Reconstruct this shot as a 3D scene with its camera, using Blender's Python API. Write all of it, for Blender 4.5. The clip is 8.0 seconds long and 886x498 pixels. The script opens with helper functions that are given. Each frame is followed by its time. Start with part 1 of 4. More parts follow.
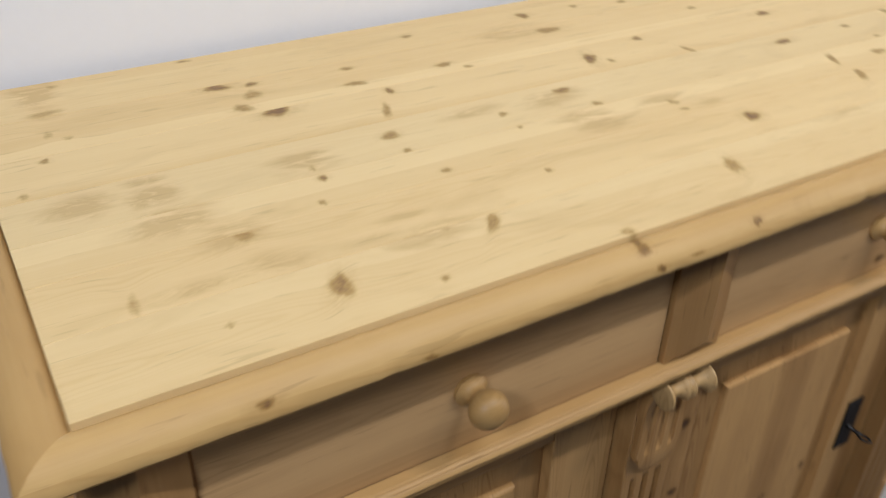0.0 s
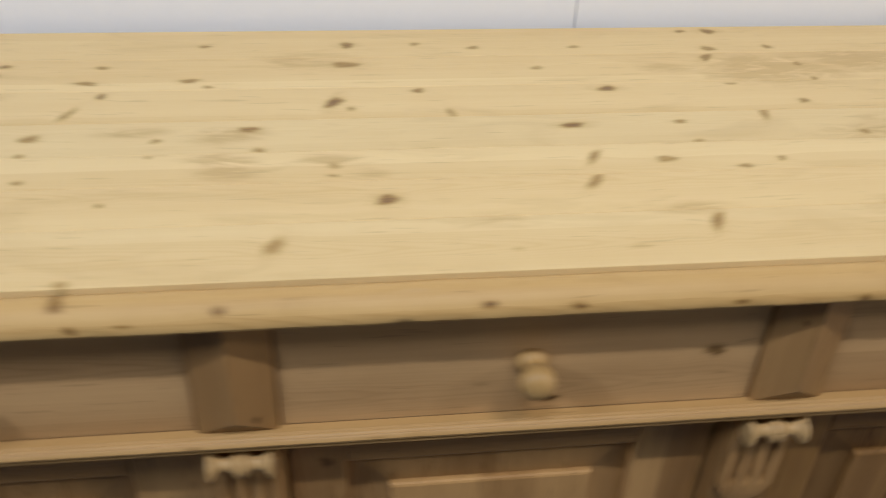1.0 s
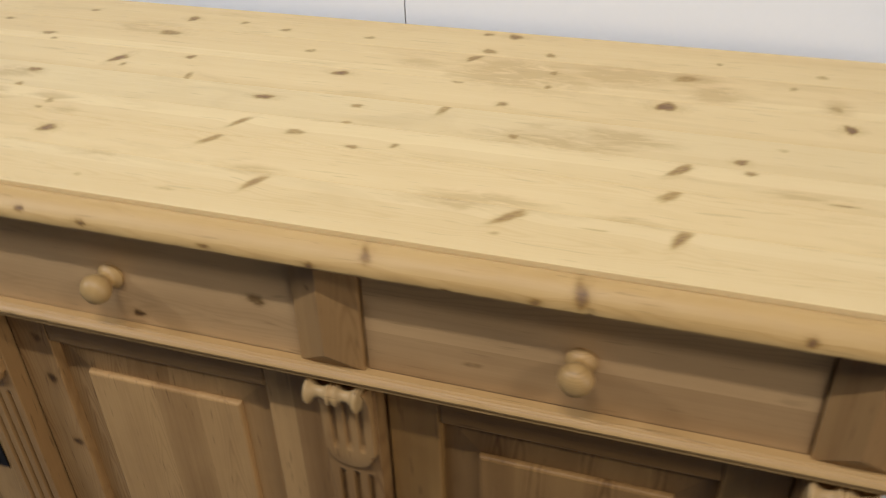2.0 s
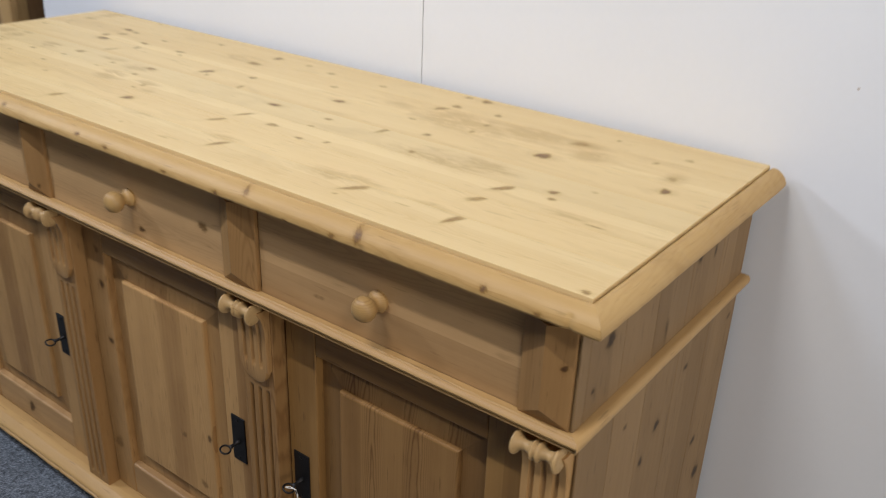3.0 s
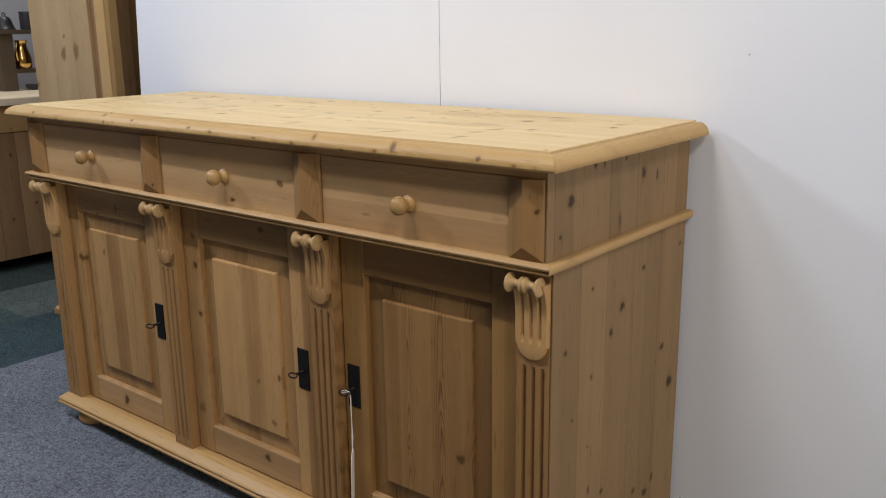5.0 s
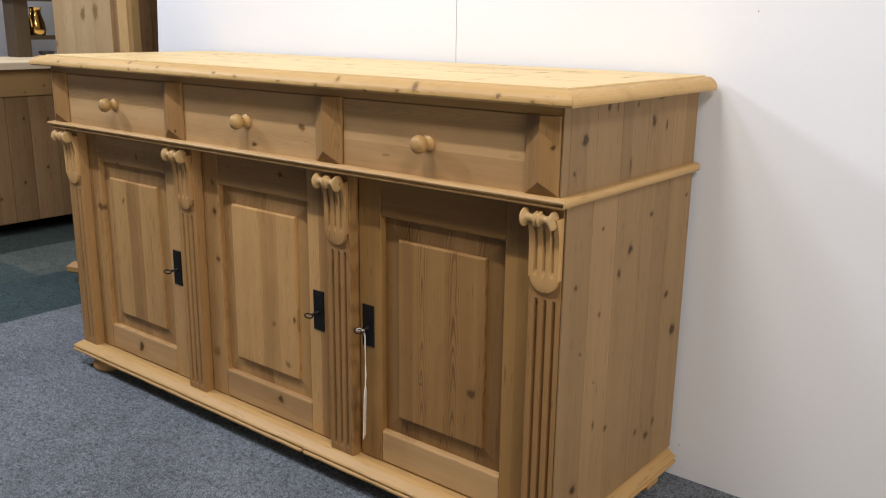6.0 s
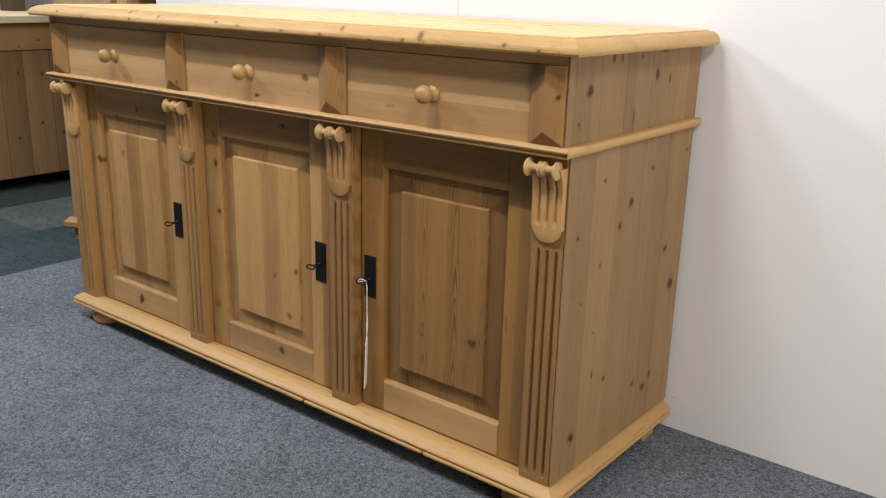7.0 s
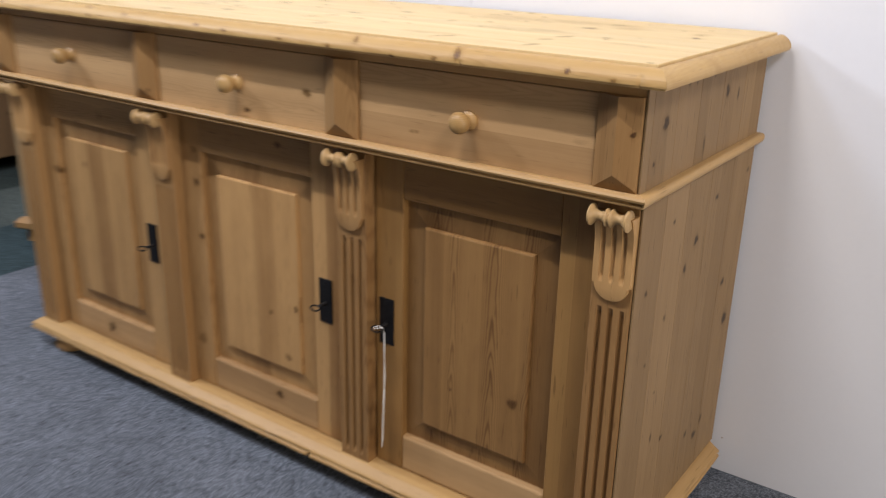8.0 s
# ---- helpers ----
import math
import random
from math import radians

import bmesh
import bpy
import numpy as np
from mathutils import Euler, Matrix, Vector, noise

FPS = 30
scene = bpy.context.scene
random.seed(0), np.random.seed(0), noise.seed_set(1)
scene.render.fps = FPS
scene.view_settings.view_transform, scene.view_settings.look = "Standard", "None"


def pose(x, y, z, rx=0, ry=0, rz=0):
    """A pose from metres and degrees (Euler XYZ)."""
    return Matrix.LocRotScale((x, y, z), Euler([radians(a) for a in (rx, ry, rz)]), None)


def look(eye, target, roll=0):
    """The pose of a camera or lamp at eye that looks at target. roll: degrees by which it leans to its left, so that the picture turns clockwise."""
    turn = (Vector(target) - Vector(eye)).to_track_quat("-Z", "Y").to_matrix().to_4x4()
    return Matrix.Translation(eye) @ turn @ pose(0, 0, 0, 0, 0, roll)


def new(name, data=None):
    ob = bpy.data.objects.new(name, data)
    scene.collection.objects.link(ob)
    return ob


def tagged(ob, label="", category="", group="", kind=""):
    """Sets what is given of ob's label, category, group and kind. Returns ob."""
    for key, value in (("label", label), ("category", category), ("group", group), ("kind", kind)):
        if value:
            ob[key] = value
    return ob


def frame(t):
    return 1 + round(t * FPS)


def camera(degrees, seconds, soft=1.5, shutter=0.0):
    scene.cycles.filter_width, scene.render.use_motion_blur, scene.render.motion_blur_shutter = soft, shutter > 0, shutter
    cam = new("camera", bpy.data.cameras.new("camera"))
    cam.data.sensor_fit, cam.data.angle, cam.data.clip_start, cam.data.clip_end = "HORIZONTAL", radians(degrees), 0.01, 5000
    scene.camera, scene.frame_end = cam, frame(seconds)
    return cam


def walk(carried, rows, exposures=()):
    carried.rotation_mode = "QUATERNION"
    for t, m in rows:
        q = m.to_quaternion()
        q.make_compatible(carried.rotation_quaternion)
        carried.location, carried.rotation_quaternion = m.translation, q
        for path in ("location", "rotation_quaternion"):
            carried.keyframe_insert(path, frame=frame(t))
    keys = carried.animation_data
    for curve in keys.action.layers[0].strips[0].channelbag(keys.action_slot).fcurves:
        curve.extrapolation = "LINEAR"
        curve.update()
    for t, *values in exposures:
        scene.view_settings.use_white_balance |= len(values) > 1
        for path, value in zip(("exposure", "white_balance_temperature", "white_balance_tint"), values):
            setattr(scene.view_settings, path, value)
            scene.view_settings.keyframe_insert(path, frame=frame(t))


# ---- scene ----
cam = camera(53.5, 8.0, 1.1, 0.5)
PATH = [
    (0, (-1.642, -0.488, 1.347), (-0.759, 0.935, 0.254), 1.6),
    (0.3, (-1.496, -0.516, 1.356), (-0.830, 1.023, 0.266), 1.5),
    (0.5, (-1.313, -0.575, 1.378), (-0.839, 1.023, 0.273), 1.5),
    (0.8, (-1.126, -0.619, 1.412), (-0.784, 0.989, 0.274), 2.5),
    (1, (-0.977, -0.629, 1.402), (-0.75, 0.994, 0.256), 2.4),
    (1.3, (-0.710, -0.616, 1.403), (-0.703, 1.009, 0.237), 0.4),
    (1.5, (-0.586, -0.619, 1.405), (-0.702, 1.007, 0.245), -1.0),
    (1.8, (-0.315, -0.653, 1.410), (-0.726, 0.939, 0.271), -2.4),
    (2, (-0.204, -0.675, 1.412), (-0.743, 0.893, 0.295), -2.1),
    (2.2, (-0.084, -0.675, 1.403), (-0.755, 0.861, 0.313), -1.6),
    (3.3, (0.442, -0.844, 1.386), (-0.711, 0.614, 0.649), 2.6),
    (3.5, (0.472, -0.887, 1.352), (-0.715, 0.578, 0.686), 2.2),
    (4, (0.554, -1.042, 1.274), (-0.659, 0.431, 0.677), 1.3),
    (4.2, (0.612, -1.1, 1.264), (-0.602, 0.371, 0.661), 0.9),
    (5.3, (0.734, -1.212, 1.119), (-0.488, 0.301, 0.652), -1.0),
    (5.5, (0.745, -1.239, 1.101), (-0.483, 0.264, 0.622), -0.6),
    (6, (0.744, -1.276, 1.075), (-0.471, 0.231, 0.573), 0.7),
    (6.5, (0.749, -1.3, 1.057), (-0.444, 0.215, 0.525), 1.3),
    (7, (0.741, -1.306, 1.05), (-0.445, 0.198, 0.474), 1.4),
    (7.5, (0.696, -1.284, 1.094), (-0.521, 0.188, 0.501), 1.7),
    (7.8, (0.602, -1.230, 1.129), (-0.593, 0.244, 0.497), 1.4),
    (8, (0.452, -1.156, 1.135), (-0.629, 0.38, 0.449), 1.3),
]
EXPOSURES = [(0.0, -0.67, 6650, 12), (0.5, -0.90, 6700, 12), (1.0, -0.79, 6600, 11), (1.5, -0.67, 6550, 11), (2.2, -0.68, 6550, 11), (3.5, -0.60, 6350, 12), (4.2, -0.63, 6400, 12), (5.5, -0.49, 6600, 13), (6.0, -0.18, 6750, 13), (6.5, -0.09, 6750, 13), (7.0, -0.03, 6850, 13), (7.5, -0.18, 6950, 14), (8.0, -0.20, 6500, 16)]
walk(cam, [(t, look(eye, target, roll)) for t, eye, target, roll in PATH], EXPOSURES)

# ---- light ----
world = bpy.data.worlds.new("world")
scene.world = world
world.use_nodes = True
world.node_tree.nodes["Background"].inputs[0].default_value = (0.75, 0.85, 1.0, 1)
world.node_tree.nodes["Background"].inputs[1].default_value = 0.010


def lamp(name, eye, target, size, watts, colour, size_y=None):
    data = bpy.data.lights.new(name, "AREA")
    data.shape, data.size, data.energy, data.color = "DISK", size, watts, colour
    if size_y:
        data.shape, data.size_y = "RECTANGLE", size_y
    ob = new(name, data)
    ob.matrix_world = look(eye, target)
    return ob


WARM, WHITE, COOL = (1.0, 0.955, 0.88), (1.0, 0.98, 0.95), (0.74, 0.84, 1.0)
lamp("ceiling_tube", (-0.32, -1.00, 2.66), (-0.32, -0.3, 0.9), 0.5, 27, WHITE, 0.05)
lamp("ceiling_tube", (-1.20, -1.00, 2.66), (-1.15, -0.1, 0.9), 0.5, 24, (0.70, 0.81, 1.0), 0.05)
lamp("ceiling_spot", (-3.00, -1.20, 2.60), (-1.2, 0.0, 0.7), 0.40, 58, (0.80, 0.87, 1.0))
# Extra tube with no source seen; it brightens the dresser top.
lamp("ceiling_tube", (-3.6, 0.9, 2.6), (-3.6, 1.0, 0.8), 1.2, 24, WARM, 0.08)
lamp("ceiling_tube", (1.70, -1.45, 2.66), (0.9, 0.0, 0.1), 0.6, 39, (0.95, 0.96, 1.0), 0.06)
# Fill lamps in made-up openings; no window is seen on these sides.
lamp("window_fill", (3.99, -1.20, 1.0), (0.6, 0.4, 0.4), 1.8, 78, (1.0, 0.95, 0.87), 1.5)
# warm fill, added to brighten the low wall right of the sideboard
lamp("window_fill", (1.6, -5.58, 0.95), (0.6, 0.4, 0.4), 1.8, 4, (1.0, 0.86, 0.62), 1.3)
lamp("window_fill", (-2.6, -5.58, 1.7), (-1.2, 0.5, 1.2), 3.0, 5, COOL, 1.8)


# ---- materials ----
def node_mat(name):
    m = bpy.data.materials.new(name)
    m.use_nodes = True
    t = m.node_tree
    return m, t, t.nodes["Principled BSDF"]


def add(t, kind, **inputs):
    n = t.nodes.new(kind)
    for k, v in inputs.items():
        n.inputs[k.replace("_", " ")].default_value = v
    return n


def ramp(t, source, stops):
    n = t.nodes.new("ShaderNodeValToRGB")
    while len(n.color_ramp.elements) < len(stops):
        n.color_ramp.elements.new(0.5)
    for e, (p, c) in zip(n.color_ramp.elements, stops):
        e.position = p
        e.color = (*c, 1) if len(c) == 3 else c
    t.links.new(source, n.inputs[0])
    return n.outputs[0]


def maths(t, op, a, b=None, clamp=False):
    n = t.nodes.new("ShaderNodeMath")
    n.operation, n.use_clamp = op, clamp
    for i, v in enumerate((a, b)):
        if v is None:
            continue
        if isinstance(v, (int, float)):
            n.inputs[i].default_value = v
        else:
            t.links.new(v, n.inputs[i])
    return n.outputs[0]


def blend(t, factor, a, b, mode="MIX"):
    n = t.nodes.new("ShaderNodeMix")
    n.data_type, n.blend_type = "RGBA", mode
    for i, v in ((0, factor), (6, a), (7, b)):
        if isinstance(v, (int, float)):
            n.inputs[i].default_value = v
        elif isinstance(v, tuple):
            n.inputs[i].default_value = (*v, 1)
        else:
            t.links.new(v, n.inputs[i])
    return n.outputs[2]


def scaled(t, vector, scale, shift=(0, 0, 0)):
    n = t.nodes.new("ShaderNodeMapping")
    n.inputs["Scale"].default_value, n.inputs["Location"].default_value = scale, shift
    t.links.new(vector, n.inputs["Vector"])
    return n.outputs[0]


def noise_of(t, vector, scale, detail=3.0, rough=0.55, distort=0.0):
    n = add(t, "ShaderNodeTexNoise", Scale=scale, Detail=detail, Roughness=rough, Distortion=distort)
    t.links.new(vector, n.inputs["Vector"])
    return n.outputs[0]


def bump(t, bsdf, height, strength, distance):
    n = add(t, "ShaderNodeBump", Strength=strength, Distance=distance)
    t.links.new(height, n.inputs["Height"])
    t.links.new(n.outputs[0], bsdf.inputs["Normal"])


def pine(name, light, dark, knot, gloss=0.5, stain=0.15, contrast=1.0, spread=0.10, rings=0.35, board=0.085, dashes=0.5, hearts=0.30):
    """Stripped and waxed pine. The attribute g holds the place along, across and into the grain, knot the knots."""
    m, t, bsdf = node_mat(name)
    g = add(t, "ShaderNodeAttribute")
    g.attribute_name = "g"
    k = add(t, "ShaderNodeAttribute")
    k.attribute_name = "knot"
    vec = g.outputs["Vector"]
    sway = noise_of(t, scaled(t, vec, (1.6, 5.0, 5.0)), 1.0, 2.0)
    split = t.nodes.new("ShaderNodeSeparateXYZ")
    t.links.new(vec, split.inputs[0])
    # flat-sawn boards: each cut has its own tone, and in some the rings run as narrow nested arches along the heart
    lane = maths(t, "DIVIDE", split.outputs[1], board)
    cell = maths(t, "FLOOR", lane)
    own = t.nodes.new("ShaderNodeTexWhiteNoise")
    own.noise_dimensions = "1D"
    t.links.new(cell, own.inputs["W"])
    own = own.outputs["Value"]
    other = maths(t, "FRACT", maths(t, "MULTIPLY", own, 17.3))
    side_of = maths(t, "MULTIPLY", maths(t, "SUBTRACT", maths(t, "FRACT", lane), maths(t, "ADD", maths(t, "MULTIPLY", other, 0.8), 0.1)), board)
    side_of = maths(t, "ADD", side_of, maths(t, "MULTIPLY", maths(t, "SUBTRACT", sway, 0.5), 0.020))
    drift = noise_of(t, scaled(t, vec, (4.5, 9.0, 9.0), (5, 2, 7)), 1.0, 2.0)
    jitter = noise_of(t, scaled(t, vec, (22.0, 90.0, 90.0)), 1.0, 2.0)
    bow = maths(t, "POWER", maths(t, "MULTIPLY", maths(t, "ABSOLUTE", side_of), 125.0), 1.5)
    phase = maths(t, "ADD", maths(t, "ADD", maths(t, "MULTIPLY", split.outputs[0], 13.0), bow), maths(t, "ADD", maths(t, "MULTIPLY", drift, 5.0), maths(t, "MULTIPLY", jitter, 0.9)))
    ring = maths(t, "POWER", maths(t, "ADD", maths(t, "MULTIPLY", maths(t, "SINE", maths(t, "MULTIPLY", phase, 6.2832)), 0.5), 0.5), 2.6)
    heart = maths(t, "EXPONENT", maths(t, "MULTIPLY", maths(t, "MULTIPLY", side_of, side_of), -3600.0))
    broad = noise_of(t, scaled(t, vec, (0.8, 16.0, 16.0)), 1.0, 2.0)
    ring = maths(t, "MULTIPLY", ring, maths(t, "ADD", maths(t, "MULTIPLY", heart, 1.0), 0.06))
    ring = maths(t, "MULTIPLY", ring, ramp(t, other, [(max(0.0, hearts), (0.10 if hearts > 0 else 0.85,) * 3), (max(0.0, hearts) + 0.32, (1.0,) * 3)]))
    streak = noise_of(t, scaled(t, vec, (0.9, 48.0, 48.0)), 1.0, 3.0, 0.55)
    fine = noise_of(t, scaled(t, vec, (6.0, 300.0, 300.0)), 1.0, 3.0, 0.65)
    mottle = noise_of(t, scaled(t, vec, (9.0, 14.0, 14.0), (2, 8, 3)), 1.0, 3.0, 0.6)
    tone = maths(t, "ADD", maths(t, "MULTIPLY", ring, rings * 1.25), maths(t, "MULTIPLY", maths(t, "SUBTRACT", streak, 0.5), 0.55 * contrast))
    tone = maths(t, "ADD", tone, maths(t, "ADD", maths(t, "MULTIPLY", maths(t, "SUBTRACT", broad, 0.5), 0.75 * contrast), maths(t, "MULTIPLY", maths(t, "SUBTRACT", own, 0.5), 0.56 * contrast)))
    tone = maths(t, "ADD", tone, maths(t, "MULTIPLY", maths(t, "SUBTRACT", mottle, 0.5), 0.45 * contrast))
    tone = maths(t, "ADD", tone, maths(t, "ADD", maths(t, "MULTIPLY", maths(t, "SUBTRACT", fine, 0.5), 0.30 * contrast), 0.32), clamp=True)
    colour = blend(t, tone, light, dark)
    patch = noise_of(t, scaled(t, vec, (5.0, 17.0, 17.0), (3, 1, 2)), 1.0, 4.0, 0.6, 0.6)
    patch = maths(t, "MULTIPLY", ramp(t, patch, [(0.55, (0, 0, 0)), (0.67, (1, 1, 1))]), stain)
    colour = blend(t, patch, colour, tuple(c * 0.8 for c in dark))
    mark = add(t, "ShaderNodeAttribute")
    mark.attribute_name = "stain"
    ragged = noise_of(t, scaled(t, vec, (17.0, 60.0, 60.0), (4, 4, 9)), 1.0, 5.0, 0.68, 0.9)
    soak = maths(t, "MULTIPLY", mark.outputs["Fac"], maths(t, "MULTIPLY", maths(t, "SUBTRACT", ragged, 0.33), 3.6), clamp=True)
    colour = blend(t, ramp(t, soak, [(0.08, (0, 0, 0)), (0.55, (0.66,) * 3)]), colour, tuple(a * 0.84 for a in dark))
    dash = noise_of(t, scaled(t, vec, (16.0, 210.0, 210.0), (1, 6, 4)), 1.0, 2.0)
    dash = maths(t, "MULTIPLY", ramp(t, dash, [(0.64, (0, 0, 0)), (0.72, (1, 1, 1))]), dashes)
    colour = blend(t, dash, colour, tuple(c * 0.55 for c in dark))
    info = t.nodes.new("ShaderNodeObjectInfo")
    each = maths(t, "ADD", maths(t, "MULTIPLY", info.outputs["Random"], spread), 1.0 - spread / 2)
    shade = t.nodes.new("ShaderNodeCombineColor")
    for i in range(3):
        t.links.new(each, shade.inputs[i])
    colour = blend(t, 1.0, colour, shade.outputs[0], "MULTIPLY")
    broken = noise_of(t, scaled(t, vec, (160.0, 160.0, 160.0)), 1.0, 2.0)
    kn = k.outputs["Fac"]
    kf = maths(t, "ADD", kn, maths(t, "MULTIPLY", maths(t, "MULTIPLY", maths(t, "SUBTRACT", broken, 0.5), 1.1), maths(t, "POWER", kn, 0.8)), clamp=True)
    colour = blend(t, ramp(t, kf, [(0.06, (0, 0, 0)), (0.50, (0.88,) * 3)]), colour, tuple((0.42 * a + 0.58 * b) * c for a, b, c in zip(dark, knot, (1.0, 0.98, 0.70))))
    colour = blend(t, ramp(t, kf, [(0.50, (0, 0, 0)), (0.95, (1, 1, 1))]), colour, knot)
    t.links.new(colour, bsdf.inputs["Base Color"])
    rough = maths(t, "ADD", maths(t, "MULTIPLY", fine, 0.16), gloss - 0.08)
    t.links.new(rough, bsdf.inputs["Roughness"])
    bsdf.inputs["Specular IOR Level"].default_value = 0.30
    bump(t, bsdf, maths(t, "ADD", maths(t, "MULTIPLY", fine, 0.6), maths(t, "MULTIPLY", ring, 0.5)), 0.25, 0.0006)
    return m


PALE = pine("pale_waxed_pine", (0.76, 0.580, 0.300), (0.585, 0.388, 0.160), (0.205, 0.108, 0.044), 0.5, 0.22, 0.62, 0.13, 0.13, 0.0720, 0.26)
# Edging pine: deeper brown, taken down further because the nose is less lit.
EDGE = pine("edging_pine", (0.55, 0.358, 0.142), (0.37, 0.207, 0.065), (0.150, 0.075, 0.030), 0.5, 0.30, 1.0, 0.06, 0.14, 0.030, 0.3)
HONEY = pine("honey_waxed_pine", (0.450, 0.257, 0.097), (0.205, 0.096, 0.029), (0.055, 0.024, 0.009), 0.46, 0.12, 1.12, 0.16, 0.24, 0.062)
FLUTED = pine("fluted_pine", (0.355, 0.198, 0.073), (0.160, 0.074, 0.022), (0.055, 0.024, 0.009), 0.46, 0.07, 0.8, 0.12, 0.3, 0.085)
WARD = pine("wardrobe_pine", (0.43, 0.305, 0.165), (0.30, 0.195, 0.092), (0.09, 0.045, 0.02), 0.45, 0.06, 0.8, 0.10, 0.25)
# Dresser top pine: paled so the strong light on it sits in the colour.
LIT_TOP = pine("lit_top_pine", (0.84, 0.73, 0.54), (0.70, 0.56, 0.36), (0.2, 0.12, 0.06), 0.4, 0.1, 0.7, 0.05, 0.2)
DRAWER = pine("drawer_pine", (0.470, 0.288, 0.128), (0.250, 0.134, 0.051), (0.055, 0.024, 0.009), 0.46, 0.08, 0.95, 0.12, 0.18, 0.110, 0.25)
KNOBWOOD = pine("knob_pine", (0.45, 0.275, 0.102), (0.22, 0.114, 0.035), (0.09, 0.04, 0.018), 0.42, 0.05, 0.7, 0.10, 1.3, 0.085, 0.0)
# Right door: browner pine, darkened further for the weaker light there.
BROWN = pine("dimmed_brown_pine", (0.295, 0.158, 0.053), (0.104, 0.044, 0.011), (0.050, 0.021, 0.008), 0.46, 0.10, 0.8, 0.12, 0.46, 0.080, 0.4, 0.0)
# the same darkened brown with calmer grain, for that door's frame
UMBER = pine("plain_brown_pine", (0.300, 0.162, 0.050), (0.150, 0.068, 0.018), (0.050, 0.021, 0.008), 0.46, 0.10, 0.8, 0.12, 0.10, 0.090)
OLD = pine("old_brown_pine", (0.33, 0.20, 0.098), (0.18, 0.095, 0.04), (0.06, 0.03, 0.012), 0.5, 0.2, 1.0, 0.2)
MOULD = pine("moulded_pine", (0.51, 0.318, 0.126), (0.32, 0.172, 0.056), (0.09, 0.04, 0.018), 0.45, 0.12, 0.6, 0.08, 0.2)
# Right end: greyer pine, base lowered to offset the lamps east of it.
FLANK = pine("dimmed_flank_pine", (0.285, 0.178, 0.082), (0.155, 0.088, 0.034), (0.034, 0.017, 0.006), 0.6, 0.12, 0.62, 0.20, 0.25)
CRISP = pine("turned_pine", (0.49, 0.315, 0.135), (0.34, 0.20, 0.078), (0.10, 0.05, 0.02), 0.42, 0.05, 0.7, 0.05)


def plain(name, colour, rough, metal=0.0, vary=0.12, scale=60.0, relief=0.0, depth=0.001, blotch=0.0):
    m, t, bsdf = node_mat(name)
    place = t.nodes.new("ShaderNodeTexCoord").outputs["Object"]
    n = noise_of(t, place, scale, 4.0, 0.6)
    c = blend(t, n, tuple(max(0, v * (1 - vary)) for v in colour), tuple(min(1, v * (1 + vary)) for v in colour))
    if blotch:
        big = ramp(t, noise_of(t, place, 1.7, 3.0), [(0.4, (1, 1, 1)), (0.7, (1 - blotch,) * 3)])
        c = blend(t, 1.0, c, big, "MULTIPLY")
    t.links.new(c, bsdf.inputs["Base Color"])
    bsdf.inputs["Metallic"].default_value = metal
    t.links.new(maths(t, "ADD", maths(t, "MULTIPLY", n, 0.2), rough - 0.1), bsdf.inputs["Roughness"])
    if relief:
        bump(t, bsdf, n, relief, depth)
    return m


def carpet(name, colour, fleck):
    """Short loop pile: speckled at two scales, with soft worn patches."""
    m, t, bsdf = node_mat(name)
    place = t.nodes.new("ShaderNodeTexCoord").outputs["Object"]
    loop = noise_of(t, place, 300.0, 5.0, 0.85)
    clump = noise_of(t, place, 105.0, 5.0, 0.8)
    cloud = noise_of(t, place, 22.0, 3.0, 0.6)
    wear = noise_of(t, place, 3.0, 3.0, 0.5)
    c = blend(t, ramp(t, loop, [(0.41, (0, 0, 0)), (0.61, (1, 1, 1))]), tuple(v * 0.45 for v in colour), tuple(v * 1.08 for v in fleck))
    c = blend(t, ramp(t, clump, [(0.35, (0.95,) * 3), (0.54, (0, 0, 0))]), c, tuple(v * 0.36 for v in colour))
    c = blend(t, 1.0, c, ramp(t, cloud, [(0.3, (0.88,) * 3), (0.7, (1.08,) * 3)]), "MULTIPLY")
    c = blend(t, 1.0, c, ramp(t, wear, [(0.35, (0.86,) * 3), (0.7, (1.08,) * 3)]), "MULTIPLY")
    t.links.new(c, bsdf.inputs["Base Color"])
    bsdf.inputs["Roughness"].default_value = 0.95
    bsdf.inputs["Specular IOR Level"].default_value = 0.1
    bump(t, bsdf, maths(t, "ADD", loop, maths(t, "MULTIPLY", clump, 0.8)), 0.9, 0.004)
    return m


WALL = plain("white_wall_paint", (0.775, 0.775, 0.775), 0.6, 0, 0.015, 90, 0.15, 0.0008, 0.03)
# West wall toned down to blue-grey to offset the tube over the dresser.
GREY = plain("toned_down_wall_paint", (0.40, 0.41, 0.45), 0.6, 0, 0.03, 60, 0.1, 0.0008, 0.05)
CARPET = carpet("blue_grey_carpet", (0.158, 0.177, 0.205), (0.35, 0.385, 0.43))
# Unseen walls and ceiling: kept dark to cut bounce and deepen the shadows.
DIM = plain("low_bounce_grey_beige", (0.21, 0.19, 0.17), 0.7, 0, 0.05, 20)
IRON = plain("blackened_iron", (0.028, 0.026, 0.025), 0.45, 0.85, 0.4, 120, 0.4, 0.0006)
BRASS = plain("polished_brass", (0.72, 0.48, 0.17), 0.16, 1.0, 0.1, 20)
SCUFF = plain("brown_scuff", (0.46, 0.38, 0.29), 0.8, 0, 0.3, 300)
CARD = plain("white_card", (0.78, 0.76, 0.70), 0.7, 0, 0.04)
STRING = plain("white_cotton_string", (0.72, 0.68, 0.60), 0.9, 0, 0.1, 400)
